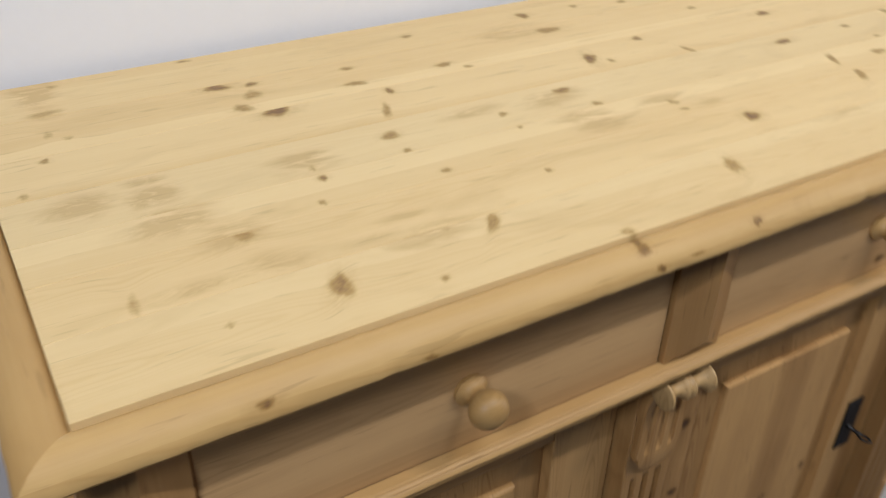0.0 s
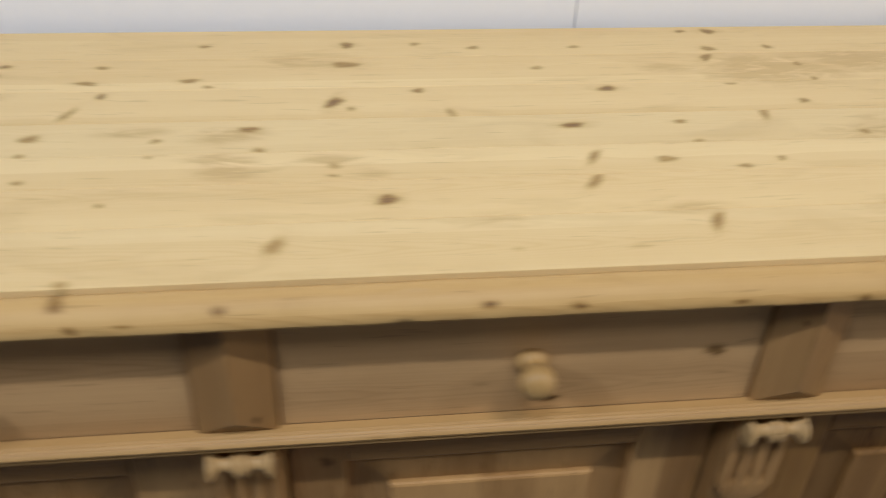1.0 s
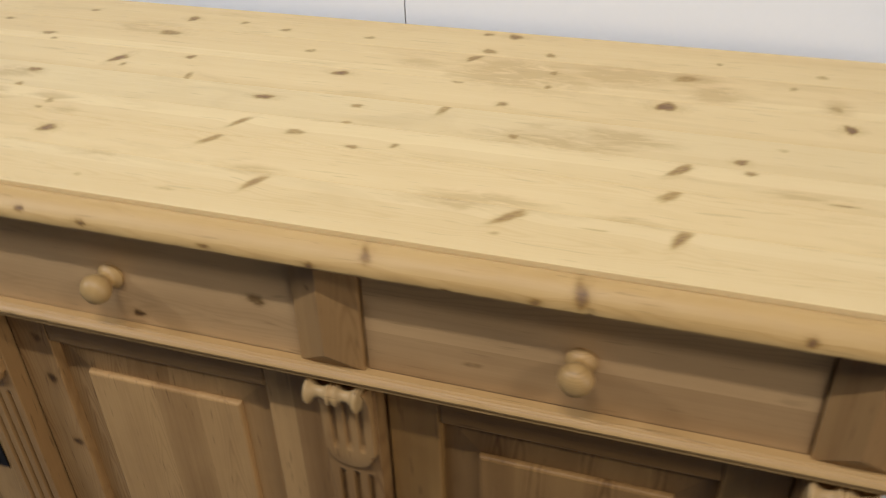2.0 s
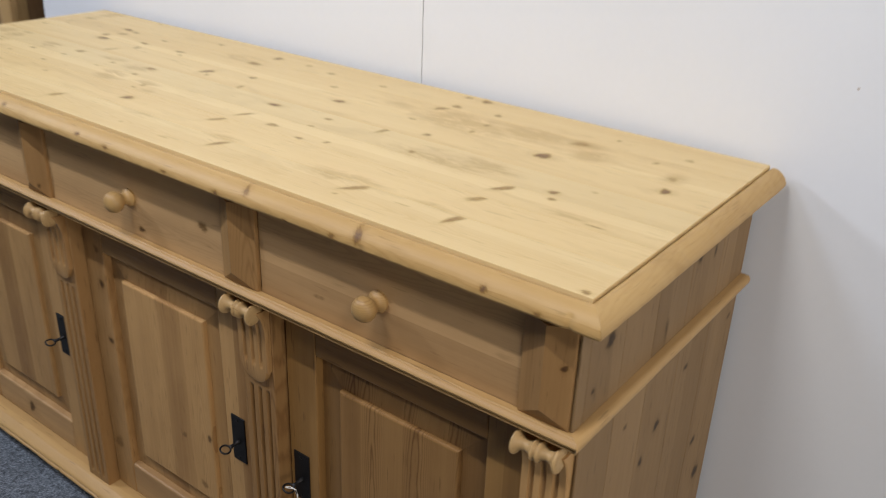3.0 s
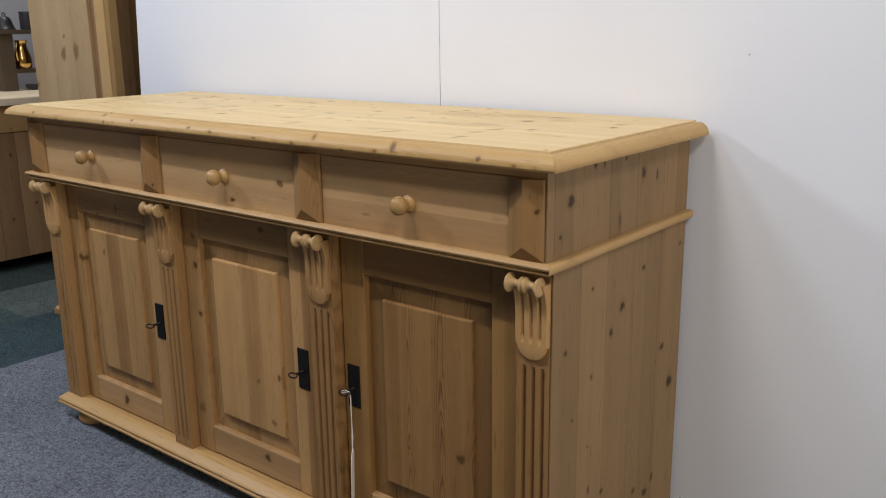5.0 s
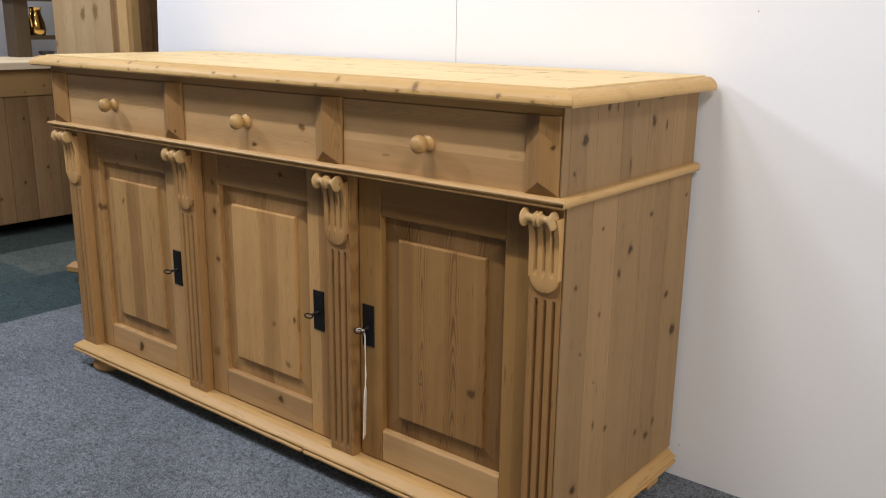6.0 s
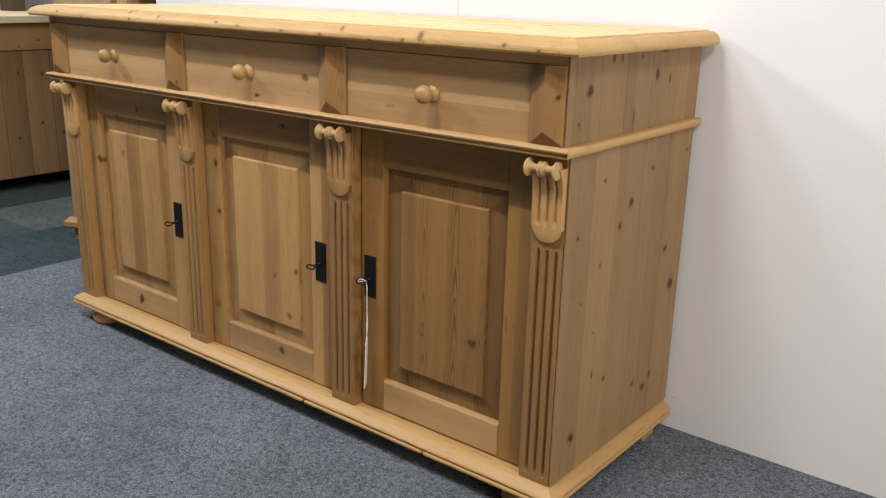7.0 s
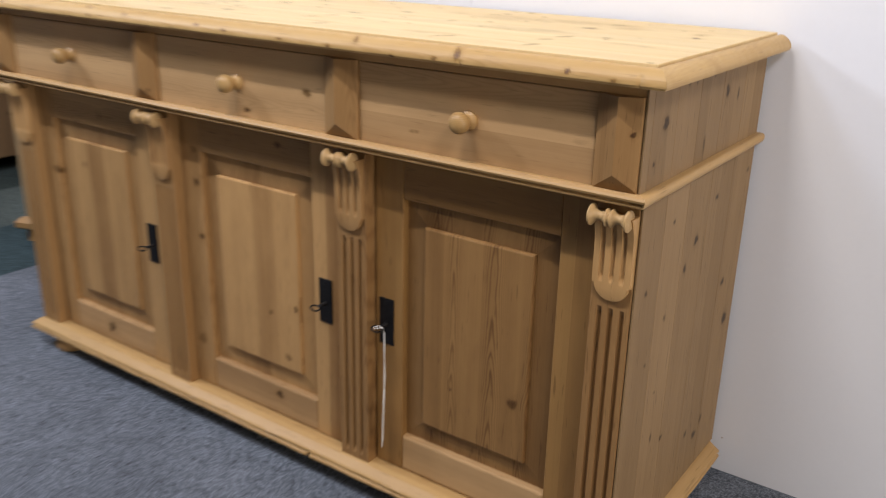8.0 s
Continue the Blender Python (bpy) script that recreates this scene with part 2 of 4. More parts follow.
SOOT = plain("black_enamel", (0.02, 0.02, 0.022), 0.4, 0, 0.3)
DARKWOOD = pine("dark_stained_pine", (0.105, 0.076, 0.048), (0.060, 0.042, 0.026), (0.03, 0.015, 0.01), 0.5, 0.1)


# ---- building ----
ORIGIN = {}


def thing(name, place, label, category, group="", kind="", turn=0.0):
    ob = new(name)
    ob.empty_display_size = 0.1
    ob.matrix_world = pose(*place, 0, 0, turn)
    ORIGIN[ob] = (0.0, 0.0, 0.0) if turn else place
    return tagged(ob, label, category, group, kind)


def part(name, verts, faces, mat, parent=None, label="", grain="x", knots=(), across=None, smooth=False, stains=()):
    """One mesh from arrays in the parent's frame of building; grain: the axis along which the wood runs."""
    v = np.asarray(verts, dtype=float)
    off = np.array(ORIGIN.get(parent, (0.0, 0.0, 0.0)))
    me = bpy.data.meshes.new(name)
    me.from_pydata((v - off).tolist(), [], [tuple(int(i) for i in f) for f in faces])
    order = {"x": (0, 1, 2), "y": (1, 0, 2), "z": (2, 0, 1), "end": (1, 2, 0)}[grain]
    if across is not None and across == order[2]:
        order = (order[0], order[2], order[1])
    g = v[:, order].copy()
    k = np.zeros(len(v))
    if len(knots):
        a = order[0]
        b = across if across is not None else order[1]
        for cu, cv, hu, hv, d, *turn in knots:
            du, dv = v[:, a] - cu, v[:, b] - cv
            if turn:
                co, si = math.cos(math.radians(turn[0])), math.sin(math.radians(turn[0]))
                du, dv = du * co + dv * si, dv * co - du * si
            ang = np.arctan2(dv / hv, du / hu)
            wob = 1 + 0.14 * np.sin(2 * ang + cu * 90) + 0.10 * np.sin(3 * ang + cv * 200) + 0.06 * np.sin(5 * ang + cv * 300)
            r = np.hypot(du / hu, dv / hv) * wob
            core = np.clip((1.6 - r) / 1.2, 0, 1)
            k = np.maximum(k, d * core * core * (3 - 2 * core))
            k = np.maximum(k, 0.23 * d * np.exp(-((du / (2.8 * hu)) ** 2 + (dv / (1.9 * hv)) ** 2)))
            g[:, list(order).index(b)] += 0.9 * hv * np.tanh(dv / hv) * np.exp(-((dv / (3.2 * hv)) ** 2) - (du / (3 * hu + 0.008)) ** 2)
    if len(stains):
        w = np.zeros(len(v))
        for cx, cy, hx, hy, deep in stains:
            w = np.maximum(w, 2.3 * deep * np.exp(-(((v[:, 0] - cx) / hx) ** 2 + ((v[:, 1] - cy) / hy) ** 2) * 0.9))
        me.attributes.new("stain", "FLOAT", "POINT").data.foreach_set("value", w)
    g += np.random.uniform(-8, 8, 3)
    me.attributes.new("g", "FLOAT_VECTOR", "POINT").data.foreach_set("vector", g.ravel())
    me.attributes.new("knot", "FLOAT", "POINT").data.foreach_set("value", k)
    me.materials.append(mat)
    if smooth:
        me.polygons.foreach_set("use_smooth", [True] * len(me.polygons))
        me.set_sharp_from_angle(angle=0.75)
    me.update()
    ob = new(name, me)
    ORIGIN[ob] = tuple(off)
    if parent is not None:
        ob.parent = parent
    if label:
        ob["label"] = label
    return ob


def slab_data(lo, hi, face, r=0.002, res=0.0, height=None, rows=None):
    """A board with rounded arrises: its seen face (z+, x+ or y-) is a grid, height(u, v) raises it."""
    iu, iv, iw = {"z+": (0, 1, 2), "x+": (1, 2, 0), "y-": (0, 2, 1)}[face]
    w0, w1 = (hi[iw], lo[iw]) if face != "y-" else (lo[iw], hi[iw])

    def lines(a, b):
        inner = np.linspace(a + r, b - r, max(2, int((b - a) / res) + 1)) if res else np.array([a + r, b - r])
        return np.concatenate([[a, a, a + 0.3 * r], inner, [b - 0.3 * r, b, b]])
    us, vs = lines(lo[iu], hi[iu]), lines(lo[iv], hi[iv])
    if rows is not None:
        vs = np.concatenate([vs[:3], [lo[iv] + r], rows, [hi[iv] - r], vs[-3:]])
    U, V = np.meshgrid(us, vs, indexing="ij")
    d = np.minimum(np.minimum(U - lo[iu], hi[iu] - U), np.minimum(V - lo[iv], hi[iv] - V))
    drop = np.where(d < r, r - np.sqrt(np.maximum(r * r - (r - np.minimum(d, r)) ** 2, 0)), 0.0)
    if height is not None:
        drop = drop - height(U, V) * (d > r * 0.9)
    sign = 1 if w1 > w0 else -1
    W = w0 + sign * drop
    for s in (np.s_[0, :], np.s_[-1, :], np.s_[:, 0], np.s_[:, -1]):
        W[s] = w1
    P = np.zeros((len(us), len(vs), 3))
    P[..., iu], P[..., iv], P[..., iw] = U, V, W
    n, m = len(us), len(vs)
    i, j = np.meshgrid(np.arange(n - 1), np.arange(m - 1), indexing="ij")
    a = (i * m + j).ravel()
    faces = np.stack([a, a + m, a + m + 1, a + 1], 1).tolist()
    faces.append([0, m - 1, n * m - 1, (n - 1) * m])
    return P.reshape(-1, 3), faces, (iu, iv)


def slab(name, lo, hi, face, mat, parent=None, label="", grain="x", r=0.002, knots=(), res=0.0, height=None, smooth=False, rows=None, stains=()):
    """knots: (place along u, place along v, half sizes, darkness) on the face."""
    ax = {"z+": (0, 1), "x+": (1, 2), "y-": (0, 2)}[face]
    near = [q for q in knots if lo[ax[0]] - 0.012 < q[0] < hi[ax[0]] + 0.012 and lo[ax[1]] < q[1] < hi[ax[1]]]
    along = "xyz".index(grain)
    if near and not res:
        res = 0.003
    v, f, ax = slab_data(lo, hi, face, r, res, height, rows)
    if along == ax[0]:
        kn, ac = near, ax[1]
    else:
        kn, ac = [(b, a, hb, ha, d) for a, b, ha, hb, d in near], ax[0]
    return part(name, v, f, mat, parent, label, grain, kn, ac, smooth, stains)


def box(lo, hi):
    v = [(x, y, z) for x in (lo[0], hi[0]) for y in (lo[1], hi[1]) for z in (lo[2], hi[2])]
    return v, [(0, 1, 3, 2), (4, 6, 7, 5), (0, 4, 5, 1), (2, 3, 7, 6), (0, 2, 6, 4), (1, 5, 7, 3)]


def moulding(profile, start, end, outward, mitre0=0.0, mitre1=0.0, step=0.05, worn=0.0, nicks=()):
    """A run of moulding: profile of (out, z), from start to end (x, y); mitre: how far the end grows per metre outward."""
    s, e, o = np.array(start, float), np.array(end, float), np.array(outward, float)
    way = (e - s) / np.linalg.norm(e - s)
    verts, n = [], len(profile)
    steps = max(2, int(np.linalg.norm(e - s) / step))
    for i in range(steps + 1):
        f = i / steps
        for out, z in profile:
            p = s + (e - s) * f + o * out - way * mitre0 * out * (1 - f) + way * mitre1 * out * f
            if worn:
                k = noise.noise((p[0] * 14, p[1] * 14, z * 60)) + 0.6 * noise.noise((p[0] * 70, p[1] * 70, z * 90))
                nick = max(0.0, noise.noise((p[0] * 22 + 9, p[1] * 22, 3.1)) - 0.42) * 5
                p = p - o * worn * (k + nick * (1.5 if out > 0.014 else 0.0))
            for at, low, high, deep in nicks:
                if out > 0.010 and low <= z <= high:
                    p = p - o * deep * math.exp(-(((s + way * at)[0] - p[0]) ** 2 + ((s + way * at)[1] - (p - o * out)[1]) ** 2) / 0.0032 ** 2)
            verts.append((p[0], p[1], z))
    faces = [(i * n + j, i * n + (j + 1) % n, (i + 1) * n + (j + 1) % n, (i + 1) * n + j) for i in range(steps) for j in range(n)]
    faces += [tuple(range(n - 1, -1, -1)), tuple(steps * n + j for j in range(n))]
    if way[0] * o[1] - way[1] * o[0] > 0:
        faces = [f[::-1] for f in faces]
    return verts, faces


def turned(profile, centre, axis, n=28):
    """A turned piece: profile of (place along the axis, radius); axis x, y or z."""
    k = "xyz".index(axis)
    a, b = [(1, 2), (2, 0), (0, 1)][k]
    verts = []
    for s, r in profile:
        for i in range(n):
            p = list(centre)
            p[k] += s
            p[a] += r * math.cos(2 * math.pi * i / n)
            p[b] += r * math.sin(2 * math.pi * i / n)
            verts.append(p)
    m = len(profile)
    faces = [(j * n + i, j * n + (i + 1) % n, (j + 1) * n + (i + 1) % n, (j + 1) * n + i) for j in range(m - 1) for i in range(n)]
    faces += [tuple(range(n - 1, -1, -1)), tuple((m - 1) * n + i for i in range(n))]
    if profile[-1][0] < profile[0][0]:
        faces = [f[::-1] for f in faces]
    return verts, faces


def tube(points, radius, n=8):
    pts = [Vector(p) for p in points]
    verts = []
    for i, p in enumerate(pts):
        way = (pts[min(i + 1, len(pts) - 1)] - pts[max(i - 1, 0)]).normalized()
        side = way.orthogonal().normalized()
        up = way.cross(side)
        verts += [p + radius * (math.cos(2 * math.pi * j / n) * side + math.sin(2 * math.pi * j / n) * up) for j in range(n)]
    faces = [(i * n + j, i * n + (j + 1) % n, (i + 1) * n + (j + 1) % n, (i + 1) * n + j) for i in range(len(pts) - 1) for j in range(n)]
    return [tuple(v) for v in verts], faces + [tuple(range(n - 1, -1, -1)), tuple((len(pts) - 1) * n + j for j in range(n))]


def ring(centre, radius, thick, u, v, n=24, m=8):
    c, u, v = Vector(centre), Vector(u).normalized(), Vector(v).normalized()
    w = u.cross(v)
    verts = []
    for i in range(n):
        d = math.cos(2 * math.pi * i / n) * u + math.sin(2 * math.pi * i / n) * v
        verts += [tuple(c + d * (radius + thick * math.cos(2 * math.pi * j / m)) + w * thick * math.sin(2 * math.pi * j / m)) for j in range(m)]
    return verts, [(i * m + j, ((i + 1) % n) * m + j, ((i + 1) % n) * m + (j + 1) % m, i * m + (j + 1) % m) for i in range(n) for j in range(m)]


def joined(*meshes):
    verts, faces = [], []
    for v, f in meshes:
        faces += [tuple(i + len(verts) for i in q) for q in f]
        verts += [tuple(p) for p in v]
    return verts, faces


# ---- the room ----
def setting(name, lo, hi, mat, label, category):
    v, f = box(lo, hi)
    return tagged(part(name, v, f, mat), label, category, kind="structure")


FLOOR, BACK, SEAM, END = 0.064, 0.497, -0.652, -1.940
tagged(part("floor", *box((-2.19, -5.6, 0.0), (4.2, 4.2, FLOOR)), CARPET), "blue-grey speckled loop-pile carpet", "floor", kind="structure")


def leaning(lo, hi, lean=0.067):
    """A box whose west end leans, so that it stands at lo[0] at the height of the sideboard's top."""
    v, f = box(lo, hi)
    return [(x + lean * (z - 0.975) if x == lo[0] else x, y, z) for x, y, z in v], f


wall_back = tagged(part("wall_north", *leaning((END, BACK + 0.0128, 0), (4.0, BACK + 0.10, 2.8)), WALL), "white painted partition wall behind the sideboard", "wall", kind="structure")
part("wall_panel", *leaning((END, BACK, 0.0), (SEAM - 0.0008, BACK + 0.0125, 2.8)), WALL, wall_back, grain="z")
for x0, x1 in ((SEAM + 0.0008, 1.80), (1.802, 4.0)):
    slab("wall_panel", (x0, BACK, 0.0), (x1, BACK + 0.0125, 2.8), "y-", WALL, wall_back, grain="z", r=0.001)
for x, z, r in ((0.101, 1.101, 0.0019), (0.016, 0.142, 0.0019)):
    part("scuff_mark", *turned([(0.0, r), (-0.0004, 0.8 * r), (-0.0006, 0.2 * r)], (x, BACK, z), "y", 10), SCUFF, wall_back, "small brown mark on the white paint")
setting("wall_west", (-4.30, -5.6, 0), (-4.15, 4.2, 2.8), GREY, "wall behind the dresser, toned to blue-grey against the added tube", "wall")
# openings added in the unseen walls so the fill lamps have a place
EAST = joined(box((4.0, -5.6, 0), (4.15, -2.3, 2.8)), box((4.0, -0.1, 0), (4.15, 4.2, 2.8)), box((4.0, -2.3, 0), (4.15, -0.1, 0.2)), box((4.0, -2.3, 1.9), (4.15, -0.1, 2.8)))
tagged(part("wall_east", *EAST, DIM), "unseen grey-beige closing wall, dim to cut bounce, opening added for fill", "wall", kind="structure")
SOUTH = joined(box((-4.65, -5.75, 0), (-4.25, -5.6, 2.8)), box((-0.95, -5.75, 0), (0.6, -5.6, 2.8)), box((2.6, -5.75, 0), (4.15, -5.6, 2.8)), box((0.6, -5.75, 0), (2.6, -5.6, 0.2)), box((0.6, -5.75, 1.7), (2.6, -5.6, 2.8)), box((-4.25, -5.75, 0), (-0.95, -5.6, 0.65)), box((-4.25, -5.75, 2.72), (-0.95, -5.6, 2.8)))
tagged(part("wall_south", *SOUTH, DIM), "unseen grey-beige closing wall, dim to cut bounce, two openings added for fill", "wall", kind="structure")
setting("wall_far", (-4.65, 4.2, 0), (4.15, 4.35, 2.8), DIM, "unseen grey-beige closing wall, dim to cut bounce", "wall")
setting("ceiling", (-4.65, -5.75, 2.8), (4.15, 4.35, 2.9), DIM, "unseen grey-beige ceiling, dim to cut bounce", "ceiling")

# ---- the sideboard ----
LEFT, DEPTH, TOP = -1.637, 0.482, 0.975
CENTRES = (-0.036, -0.548, -1.078, -1.601)
side = thing("sideboard", (LEFT / 2, 0.22, FLOOR), "stripped pine sideboard with three drawers over three panelled doors", "sideboard")

KNOTS_FRONT = [(-1.516, -0.015, 0.003, 0.003, 0.5), (-1.431, -0.009, 0.013, 0.0085, 0.7, 60), (-1.360, -0.038, 0.003, 0.004, 0.6), (-1.325, 0.022, 0.005, 0.004, 0.3), (-1.285, 0.011, 0.013, 0.0055, 0.6, 50), (-1.197, -0.054, 0.005, 0.006, 0.5), (-1.034, -0.011, 0.015, 0.0065, 0.55, 70), (-0.828, -0.028, 0.005, 0.003, 0.3), (-0.720, -0.031, 0.01, 0.003, 0.3), (-0.638, 0.004, 0.0135, 0.0055, 0.7, 68), (-0.378, -0.025, 0.004, 0.003, 0.4), (-0.371, 0.007, 0.0165, 0.0065, 0.65, 46), (-0.289, 0.004, 0.012, 0.0015, 0.35), (-0.2145, 0.009, 0.014, 0.0060, 0.7, 76), (-0.000, -0.051, 0.005, 0.004, 0.8)]
KNOTS_SECOND = [(-1.567, 0.038, 0.003, 0.013, 0.4), (-1.469, 0.089, 0.007, 0.01, 0.55), (-1.393, 0.106, 0.003, 0.004, 0.6), (-1.272, 0.106, 0.004, 0.004, 0.7), (-1.191, 0.062, 0.003, 0.004, 0.6), (-0.983, 0.104, 0.005, 0.003, 0.55), (-0.982, 0.123, 0.005, 0.007, 0.45), (-0.934, 0.058, 0.008, 0.009, 0.95), (-0.7315, 0.081, 0.017, 0.0050, 0.6, 54), (-0.648, 0.119, 0.009, 0.007, 0.55), (-0.571, 0.101, 0.006, 0.004, 0.7), (-0.527, 0.115, 0.004, 0.005, 0.6), (-0.2310, 0.083, 0.014, 0.0070, 0.55, 52), (-0.075, 0.105, 0.012, 0.0016, 0.7)]
KNOTS_THIRD = [(-1.376, 0.166, 0.003, 0.004, 0.4), (-1.375, 0.145, 0.004, 0.004, 0.9), (-1.284, 0.157, 0.004, 0.004, 0.6), (-1.283, 0.192, 0.008, 0.008, 0.65), (-1.161, 0.149, 0.003, 0.003, 0.5), (-1.159, 0.182, 0.005, 0.004, 0.6), (-1.068, 0.203, 0.009, 0.006, 0.8), (-1.056, 0.158, 0.005, 0.005, 0.6), (-0.727, 0.197, 0.011, 0.006, 0.9), (-0.721, 0.128, 0.013, 0.0050, 0.6, 59), (-0.606, 0.200, 0.008, 0.004, 0.6), (-0.600, 0.156, 0.006, 0.003, 0.5), (-0.408, 0.168, 0.006, 0.005, 0.6), (-0.2265, 0.137, 0.014, 0.0065, 0.7, 54), (-0.169, 0.168, 0.006, 0.006, 0.85), (-0.159, 0.146, 0.005, 0.005, 0.6), (-0.128, 0.205, 0.006, 0.003, 0.3)]
KNOTS_FOURTH = [(-1.607, 0.233, 0.003, 0.005, 0.5), (-1.580, 0.291, 0.004, 0.004, 0.7), (-1.358, 0.295, 0.012, 0.01, 0.95), (-1.259, 0.245, 0.015, 0.0045, 0.5, 72), (-1.233, 0.288, 0.004, 0.006, 0.9), (-0.980, 0.264, 0.012, 0.0075, 0.9, 70), (-0.962, 0.247, 0.004, 0.005, 0.6), (-0.885, 0.290, 0.007, 0.005, 0.7), (-0.8530, 0.229, 0.014, 0.0045, 0.5, 100), (-0.664, 0.287, 0.01, 0.006, 0.9), (-0.510, 0.295, 0.007, 0.003, 0.5), (-0.501, 0.219, 0.017, 0.0055, 0.55, 74), (-0.441, 0.246, 0.005, 0.006, 0.7), (-0.256, 0.284, 0.012, 0.009, 1), (-0.059, 0.272, 0.007, 0.008, 1)]
KNOTS_FIFTH = [(-1.567, 0.345, 0.004, 0.008, 0.3), (-1.552, 0.330, 0.004, 0.005, 0.3), (-1.392, 0.380, 0.012, 0.007, 0.9), (-1.385, 0.318, 0.01, 0.008, 0.55), (-1.364, 0.346, 0.01, 0.009, 0.5), (-1.356, 0.373, 0.006, 0.005, 0.8), (-1.256, 0.323, 0.012, 0.005, 0.6), (-1.246, 0.366, 0.008, 0.004, 0.6), (-1.143, 0.326, 0.009, 0.006, 0.65), (-1.121, 0.309, 0.005, 0.004, 0.5), (-0.965, 0.366, 0.018, 0.007, 0.7), (-0.735, 0.349, 0.007, 0.005, 0.5), (-0.512, 0.374, 0.010, 0.0065, 0.7, 50), (-0.401, 0.350, 0.005, 0.005, 0.6), (-0.399, 0.306, 0.004, 0.004, 0.6), (-0.2405, 0.3705, 0.0125, 0.0095, 0.55), (-0.117, 0.369, 0.005, 0.005, 0.4), (-0.072, 0.323, 0.007, 0.007, 0.4)]
KNOTS_BACK = [(-1.561, 0.396, 0.014, 0.006, 0.35), (-1.542, 0.462, 0.005, 0.004, 0.4), (-1.400, 0.470, 0.007, 0.003, 0.6), (-1.136, 0.427, 0.006, 0.005, 0.6), (-0.962, 0.427, 0.008, 0.008, 0.8), (-0.877, 0.428, 0.006, 0.005, 0.5), (-0.804, 0.414, 0.007, 0.005, 0.6), (-0.674, 0.413, 0.008, 0.004, 0.5), (-0.516, 0.462, 0.006, 0.005, 0.7), (-0.499, 0.402, 0.008, 0.008, 0.6), (-0.477, 0.461, 0.01, 0.007, 0.8), (-0.417, 0.406, 0.006, 0.006, 0.6), (-0.205, 0.426, 0.004, 0.004, 0.5), (-0.084, 0.412, 0.006, 0.006, 0.4)]
TOP_KNOTS = KNOTS_FRONT + KNOTS_SECOND + KNOTS_THIRD + KNOTS_FOURTH + KNOTS_FIFTH + KNOTS_BACK

STAINS_WEST = [(-1.571, 0.191, 0.027, 0.018, 0.5), (-1.514, 0.182, 0.021, 0.015, 0.6), (-1.511, 0.136, 0.032, 0.02, 0.5), (-1.512, 0.213, 0.017, 0.007, 0.4), (-1.562, 0.453, 0.02, 0.039, 0.5), (-1.562, 0.395, 0.015, 0.013, 0.5), (-1.377, 0.182, 0.027, 0.016, 0.5), (-1.476, 0.093, 0.024, 0.019, 0.5), (-1.463, 0.041, 0.027, 0.015, 0.4), (-1.515, 0.037, 0.054, 0.008, 0.3), (-1.346, 0.054, 0.024, 0.007, 0.3), (-1.18, 0.201, 0.036, 0.01, 0.35), (-1.081, 0.117, 0.035, 0.014, 0.35), (-1.375, 0.035, 0.028, 0.007, 0.25), (-1.092, 0.189, 0.035, 0.016, 0.45), (-1.09, 0.138, 0.033, 0.013, 0.4), (-0.949, 0.106, 0.022, 0.011, 0.3), (-1.017, 0.38, 0.061, 0.029, 0.25), (-1.335, 0.02, 0.05, 0.016, 0.3), (-0.987, 0.132, 0.036, 0.012, 0.3)]
STAINS_EAST = [(-0.445, 0.336, 0.076, 0.04, 0.55), (-0.435, 0.336, 0.078, 0.033, 0.5), (-0.317, 0.359, 0.052, 0.028, 0.5), (-0.202, 0.332, 0.038, 0.021, 0.45), (-0.287, 0.192, 0.05, 0.017, 0.4), (-0.4, 0.033, 0.058, 0.011, 0.35), (-0.652, 0.028, 0.041, 0.01, 0.3), (-0.567, 0.341, 0.04, 0.016, 0.3), (-0.336, 0.201, 0.062, 0.01, 0.3), (-0.834, 0.018, 0.052, 0.014, 0.2), (-0.369, 0.167, 0.088, 0.019, 0.35), (-0.437, 0.018, 0.043, 0.013, 0.35), (-0.253, 0.028, 0.04, 0.01, 0.3), (-0.233, 0.369, 0.033, 0.021, 0.4), (-0.071, 0.322, 0.017, 0.022, 0.35), (-0.103, 0.112, 0.045, 0.009, 0.35)]

# top: glued boards with a lower, rounded edging on three sides
GROOVE_L, GROOVE_R, GROOVE_F, REAR = -1.630, 0.012, -0.0588, 0.478
edges = (GROOVE_F, 0.024, 0.093, 0.153, 0.224, 0.302, 0.388, REAR)
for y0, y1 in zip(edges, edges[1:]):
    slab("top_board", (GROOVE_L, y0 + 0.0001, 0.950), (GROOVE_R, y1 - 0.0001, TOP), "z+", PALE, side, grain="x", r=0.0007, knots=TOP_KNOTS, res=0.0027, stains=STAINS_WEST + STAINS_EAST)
NOSE = [(0.0004, 0.9460), (0.0004, 0.9686), (0.0026, 0.9704), (0.0055, 0.9715), (0.0090, 0.9721), (0.015, 0.9715), (0.021, 0.9697), (0.028, 0.9660), (0.0335, 0.9615), (0.0372, 0.9570), (0.0387, 0.9525), (0.0387, 0.9498), (0.0368, 0.9492), (0.0362, 0.9468), (0.034, 0.9462)]
